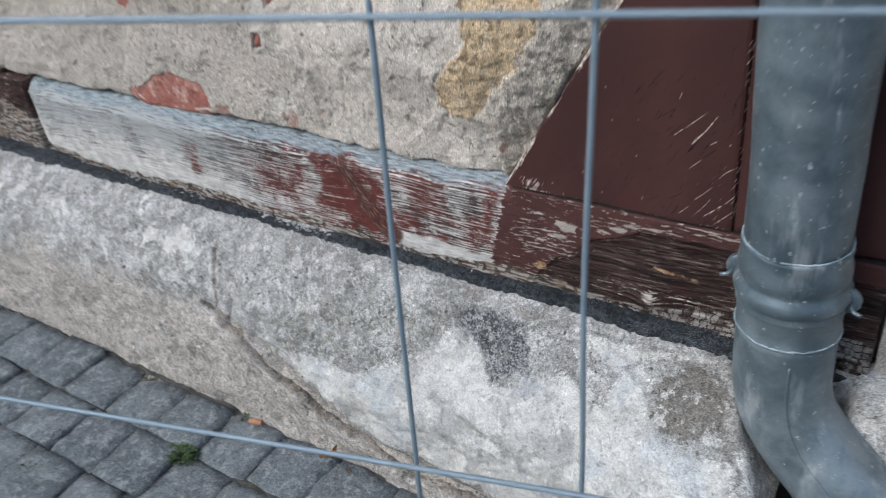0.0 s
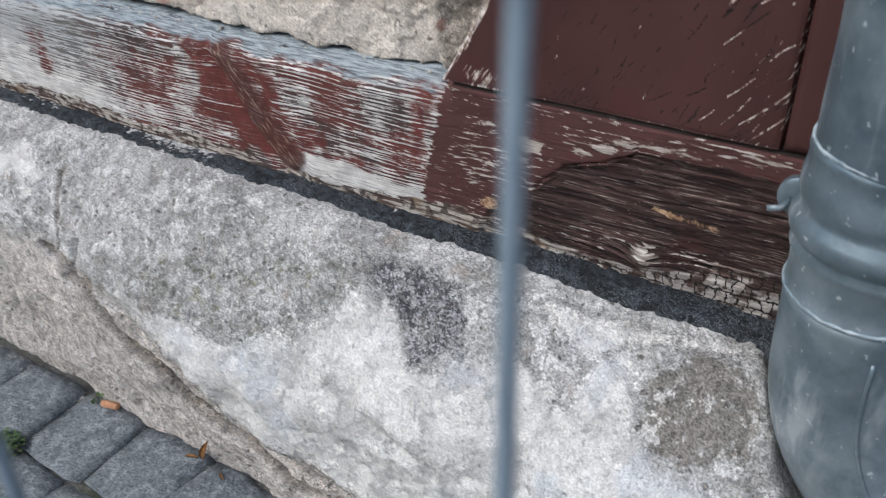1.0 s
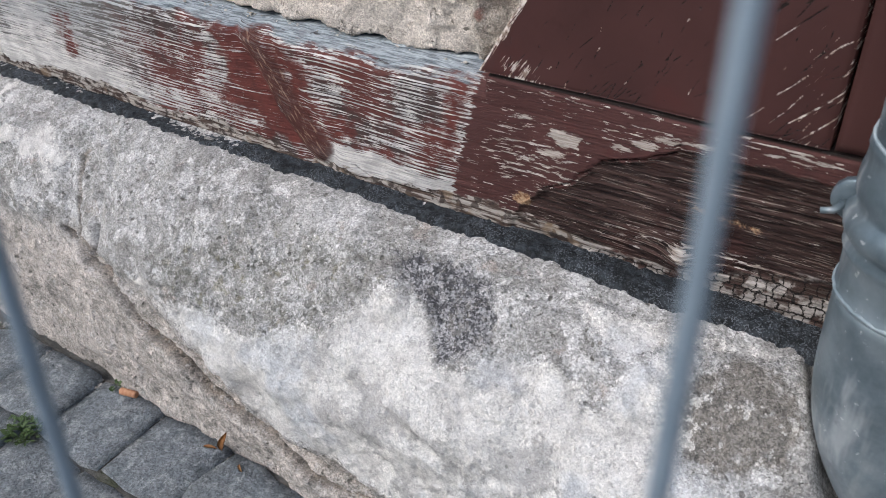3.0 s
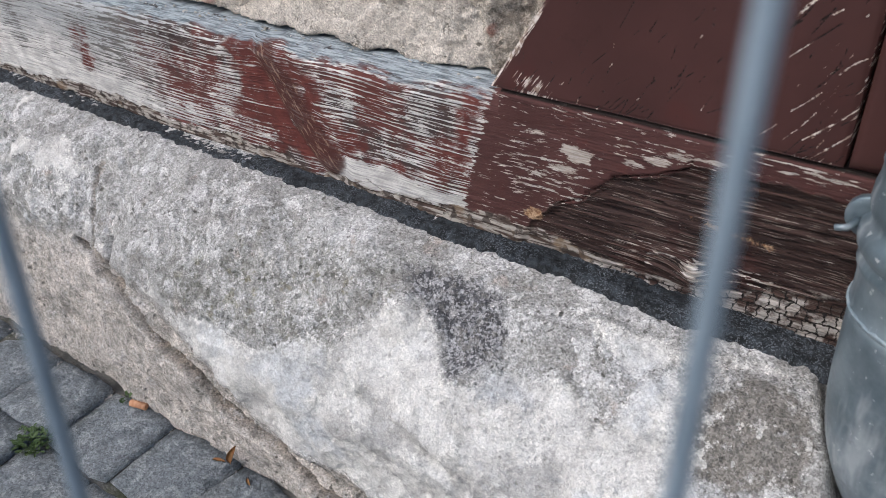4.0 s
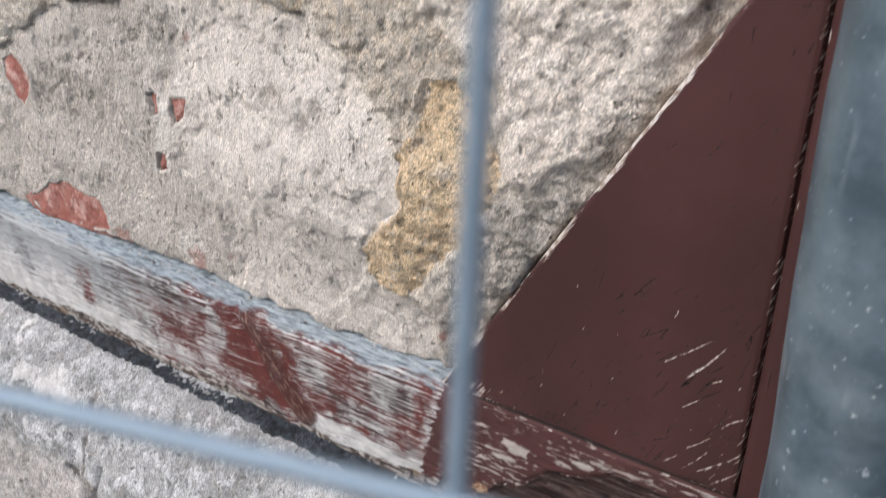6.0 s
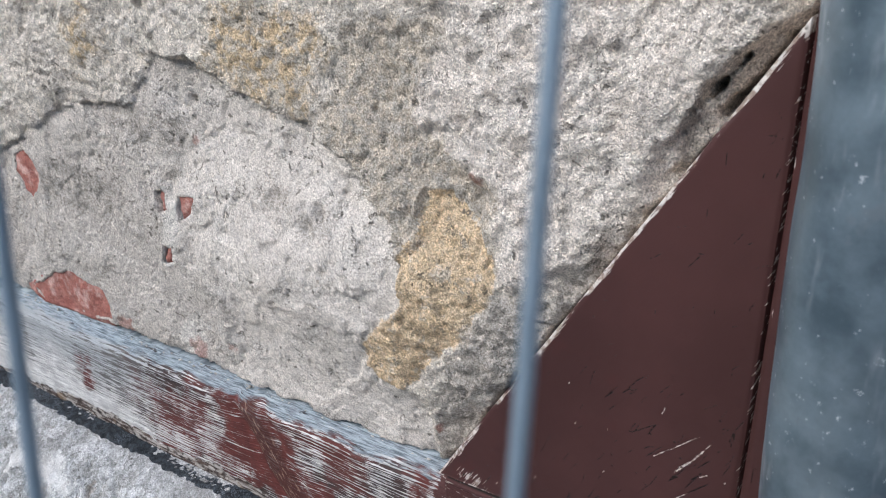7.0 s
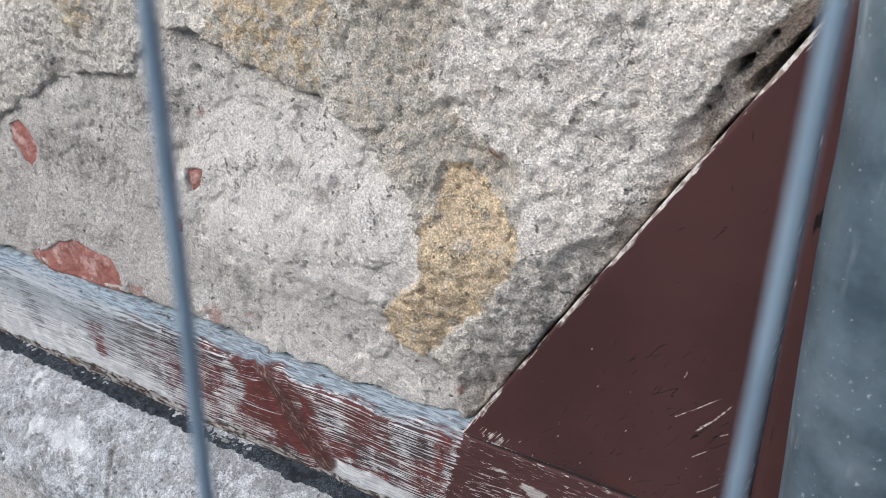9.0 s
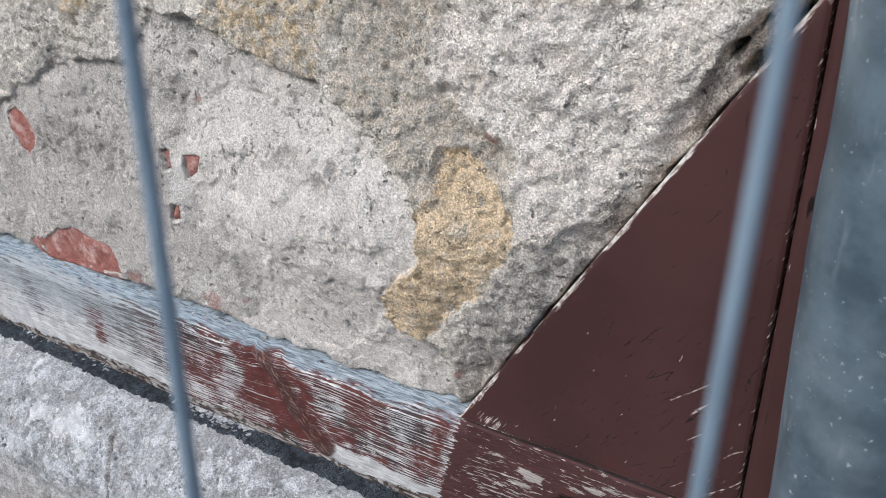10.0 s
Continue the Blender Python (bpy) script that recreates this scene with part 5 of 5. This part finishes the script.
# ---- the fence of welded wire between the camera and the wall ----
def build_fence():
    fence = tagged(new("wire_fence"), "galvanised welded wire mesh fence panel", "fence")
    fence.location = (0.206, -0.457, GROUND)

    def spot(u, z, off=0.0, upright=1.0):
        return Vector((0.089 * u + upright * (0.006 * (z - 0.75) - (0.010 + 0.020 * u) * (z - 0.68) * math.exp(-((z - 0.68) / 0.10) ** 2)), 0.024 * u + 0.08 * (z - 0.75) - off, z - GROUND))

    for u in range(0, 2):
        zs = [GROUND + 0.01 + 0.03 * k for k in range(64)]
        pts = [spot(u, z) for z in zs]
        part("upright_wire", sweep(bmesh.new(), pts, 0.0014, 14), WIRE, fence)
    for k in range(-1, 2):
        z = 0.864 + 0.2505 * k
        pts = [spot(u * 0.5, z + 0.004 * (u * 0.5) * 0.089, 0.0029, 0.0) for u in range(-33, 34)]
        part("cross_wire", sweep(bmesh.new(), pts, 0.0016, 14), WIRE, fence)


build_fence()


# ---- small things at the wall's foot ----
def build_tuft(cx, cy, size, count, seed):
    rnd = random.Random(seed)
    root = tagged(new("weed_tuft"), "small green weed tuft growing between the setts", "weed", "weeds in the paving joints")
    root.location = (cx, cy, GROUND - 0.012)
    for _ in range(count):
        bm = bmesh.new()
        turn, r0 = rnd.uniform(0, 6.28), size * rnd.random() ** 0.6
        bx, by, bz = r0 * math.cos(turn), 0.75 * r0 * math.sin(turn), 0.011 + 0.009 * (1 - (r0 / size) ** 2) * rnd.random()
        a, reach, rise, w = turn + rnd.gauss(0, 0.9), rnd.uniform(0.004, 0.009), rnd.uniform(0.0005, 0.005), rnd.uniform(0.0011, 0.0021)
        c, s = math.cos(a), math.sin(a)
        pts = []
        for t, f in ((0, 0.3), (0.35, 0.85), (0.65, 1.0), (0.88, 0.7), (1.0, 0.1)):
            r, h = reach * t, rise * t - 0.35 * reach * max(0.0, t - 0.5) ** 2
            pts.append((bm.verts.new((bx + r * c - w * f * s, by + r * s + w * f * c, bz + h)), bm.verts.new((bx + r * c, by + r * s, bz + h - 0.0008 * f)), bm.verts.new((bx + r * c + w * f * s, by + r * s - w * f * c, bz + h))))
        stem = bm.verts.new((0.6 * bx, 0.6 * by, 0.0))
        bm.faces.new((pts[0][0], pts[0][1], stem))
        for p, q in zip(pts, pts[1:]):
            bm.faces.new((p[0], q[0], q[1], p[1]))
            bm.faces.new((p[1], q[1], q[2], p[2]))
        part("leaf", bm, LEAF, root)


build_tuft(-0.437, -0.257, 0.022, 150, 1)
build_tuft(-0.635, -0.385, 0.014, 14, 2)
build_tuft(-0.40, -0.158, 0.010, 9, 4)
build_tuft(-0.80, -0.39, 0.015, 14, 5)


def build_filter():
    bm = sweep(bmesh.new(), [(-0.011, 0, 0.0045), (-0.0105, 0, 0.0045), (0.0105, 0, 0.0045), (0.011, 0, 0.0045)], [0.0036, 0.0042, 0.0042, 0.0034], 14)
    ob = part("clay_chip", bm, FILTER)
    ob.matrix_basis = pose(-0.379, -0.158, GROUND - 0.001, 0, 0, 14)
    return tagged(ob, "small orange clay piece lying on the paving", "debris")


build_filter()


def build_dry_leaf(x, y, z, rx, ry, rz, size, seed):
    rnd = random.Random(seed)
    bm = bmesh.new()
    rows = []
    for k in range(7):
        t = k / 6
        w = size * 0.12 * math.sin(math.pi * min(1, 0.08 + t * 0.9)) ** 0.8
        lift = 0.12 * size * math.sin(t * 3) + rnd.uniform(-1, 1) * 0.02 * size
        rows.append([bm.verts.new((t * size, s * w, lift + 0.5 * abs(s) * w)) for s in (-1, 0, 1)])
    for a, b in zip(rows, rows[1:]):
        for s in (0, 1):
            bm.faces.new((a[s], b[s], b[s + 1], a[s + 1]))
    made = bmesh.ops.solidify(bm, geom=bm.faces[:], thickness=0.0006)
    ob = part("dry_leaf", bm, DRY)
    ob.matrix_basis = pose(x, y, z, rx, ry, rz)
    return tagged(ob, "curled dry brown leaf at the foot of the stone", "leaf", "dry leaves")


build_dry_leaf(-0.226, -0.160, GROUND + 0.001, 70, -68, 20, 0.034, 1)
build_dry_leaf(-0.247, -0.166, GROUND + 0.001, 10, -4, 15, 0.017, 2)
build_dry_leaf(-0.198, -0.163, GROUND + 0.0, 20, -8, -30, 0.014, 3)


def build_grit():
    """Loose grit along the foot of the plinth: too many to count."""
    rnd = random.Random(9)
    bm = bmesh.new()
    for _ in range(700):
        x = rnd.uniform(-1.1, 0.25)
        p = Vector((x, -0.154 - abs(rnd.gauss(0, 0.012)), GROUND - 0.010 + rnd.uniform(0, 0.004)))
        r = rnd.uniform(0.0008, 0.003)
        made = bmesh.ops.create_icosphere(bm, subdivisions=1, radius=r, matrix=Matrix.Translation(p))["verts"]
        for v in made:
            v.co += Vector([rnd.uniform(-0.3, 0.3) * r for _ in range(3)])
    ob = part("grit", bm, GRIT, smooth=False)
    return tagged(ob, "loose pale grit gathered along the wall foot", "grit", kind="stuff")


build_grit()


def build_crumbs():
    """Plaster crumbs fallen on the weathered top edge of the sill beam."""
    rnd = random.Random(21)
    bm = bmesh.new()
    for _ in range(120):
        x, r = rnd.uniform(-0.75, -0.02), 0.0004 + 0.0011 * rnd.random() ** 3
        p = Vector((x, 0.0165 + rnd.uniform(-0.003, 0.004), 0.4985 + rnd.uniform(-0.002, 0.001)))
        made = bmesh.ops.create_icosphere(bm, subdivisions=1, radius=r, matrix=Matrix.Translation(p))["verts"]
        for v in made:
            v.co += Vector([rnd.uniform(-0.4, 0.4) * r for _ in range(3)])
            v.co.x = x + (v.co.x - x) * 1.7
    ob = part("plaster_crumbs", bm, GRIT, smooth=False)
    return tagged(ob, "pale plaster crumbs along the top of the sill beam", "crumbs", kind="stuff")


build_crumbs()


# ---- the ground and its paving ----
bm = bmesh.new()
xs = [-60, -8, -3] + [-2 + 0.04 * k for k in range(101)] + [3, 8, 60]
ys = [-60, -10, -3] + [-1.4 + 0.04 * k for k in range(34)] + [0.2, 0.4, 3, 10, 60]
verts = [[bm.verts.new((x, y, GROUND - 0.0070 + (0.0020 * noise.noise((x * 15, y * 15, 0)) if -2 <= x <= 2 and y > -1.5 else 0))) for y in ys] for x in xs]
for a, b in zip(verts, verts[1:]):
    for k in range(len(ys) - 1):
        bm.faces.new((a[k], b[k], b[k + 1], a[k + 1]))
ground = tagged(part("ground", bm, SOIL), "sandy ground with mossy joints under the paving", "ground", kind="structure")


def sett_mesh(seed):
    """A rough granite sett of about 100 x 85 mm, top at z = 0."""
    rnd = np.random.RandomState(seed)
    n = 6
    u, v = np.meshgrid(np.linspace(-1, 1, n), np.linspace(-1, 1, n), indexing="ij")
    ru, rv = u * np.sqrt(1 - 0.07 * v ** 4), v * np.sqrt(1 - 0.07 * u ** 4)
    x, y = 0.049 * ru + rnd.uniform(-1, 1, u.shape) * 0.0025, 0.041 * rv + rnd.uniform(-1, 1, u.shape) * 0.0025
    edge = np.maximum(np.abs(u), np.abs(v))
    z = 0.001 - 0.0028 * edge ** 14 + rnd.uniform(-1, 1, u.shape) * 0.0017 + rnd.uniform(-0.002, 0.002) * u + rnd.uniform(-0.002, 0.002) * v
    co = [(a, b, c) for a, b, c in zip(x.ravel(), y.ravel(), z.ravel())]
    faces = [(i * n + j, (i + 1) * n + j, (i + 1) * n + j + 1, i * n + j + 1) for i in range(n - 1) for j in range(n - 1)]
    rim = [i * n for i in range(n)] + [(n - 1) * n + j for j in range(1, n)] + [i * n + n - 1 for i in range(n - 2, -1, -1)] + [j for j in range(n - 2, 0, -1)]
    low = len(co)
    co += [(co[k][0] * 0.96, co[k][1] * 0.96, -0.05) for k in rim]
    m = len(rim)
    faces += [(rim[(k + 1) % m], rim[k], low + k, low + (k + 1) % m) for k in range(m)]
    me = bpy.data.meshes.new("sett")
    me.from_pydata(co, [], faces)
    me.polygons.foreach_set("use_smooth", np.ones(len(me.polygons), bool))
    me.materials.append(SETT)
    return me


pavement = tagged(new("pavement"), "grey granite sett paving in rows beside the wall", "paving", kind="structure")
SETTS = [sett_mesh(k) for k in range(9)]
lay = random.Random(12)
for row in range(9):
    y = -0.2 - 0.0985 * row
    x = -1.483 + (0.0, 0.005, 0.02, 0.06, 0.01, 0.05, 0.03, 0.0, 0.04)[row]
    while x < 1.0:
        w = 0.1055 if row == 0 else 0.1038 if row == 1 else lay.uniform(0.09, 0.112)
        ob = new("sett", lay.choice(SETTS))
        ob.parent = pavement
        ob.location = (x + w / 2, y + lay.uniform(-0.002, 0.002), GROUND + lay.uniform(-0.003, 0.003))
        ob.rotation_euler = (lay.uniform(-0.02, 0.02), lay.uniform(-0.02, 0.02), lay.uniform(-0.03, 0.03) + (math.pi if lay.random() < 0.5 else 0))
        ob.scale = ((w - 0.001) / 0.098, 0.0965 / 0.082 * lay.uniform(0.97, 1.03), 1)
        x += w


def build_far_setts():
    """The rest of the lane's paving, past the stretch beside the wall, in one mesh."""
    rnd = random.Random(31)
    shapes = [(np.array([v.co for v in me.vertices]), [tuple(p.vertices) for p in me.polygons]) for me in SETTS]
    places, faces, count = [], [], 0
    for row in range(36):
        y, x = -0.2 - 0.0985 * row, -3.0 + rnd.uniform(0, 0.05)
        while x < 2.6:
            w = rnd.uniform(0.092, 0.112)
            if row >= 9 or x + w < -1.49 or x > 1.05:
                co, quads = rnd.choice(shapes)
                places.append(co * ((w - 0.001) / 0.098, 1.177, 1) + (x + w / 2, y, GROUND + rnd.uniform(-0.003, 0.003)))
                faces += [tuple(k + count for k in quad) for quad in quads]
                count += len(co)
            x += w
    me = bpy.data.meshes.new("far_setts")
    me.from_pydata(np.concatenate(places).tolist(), [], faces)
    me.polygons.foreach_set("use_smooth", np.ones(len(me.polygons), bool))
    ob = mesh_ob("far_setts", me, SETT, pavement)
    return tagged(ob, kind="stuff")


build_far_setts()
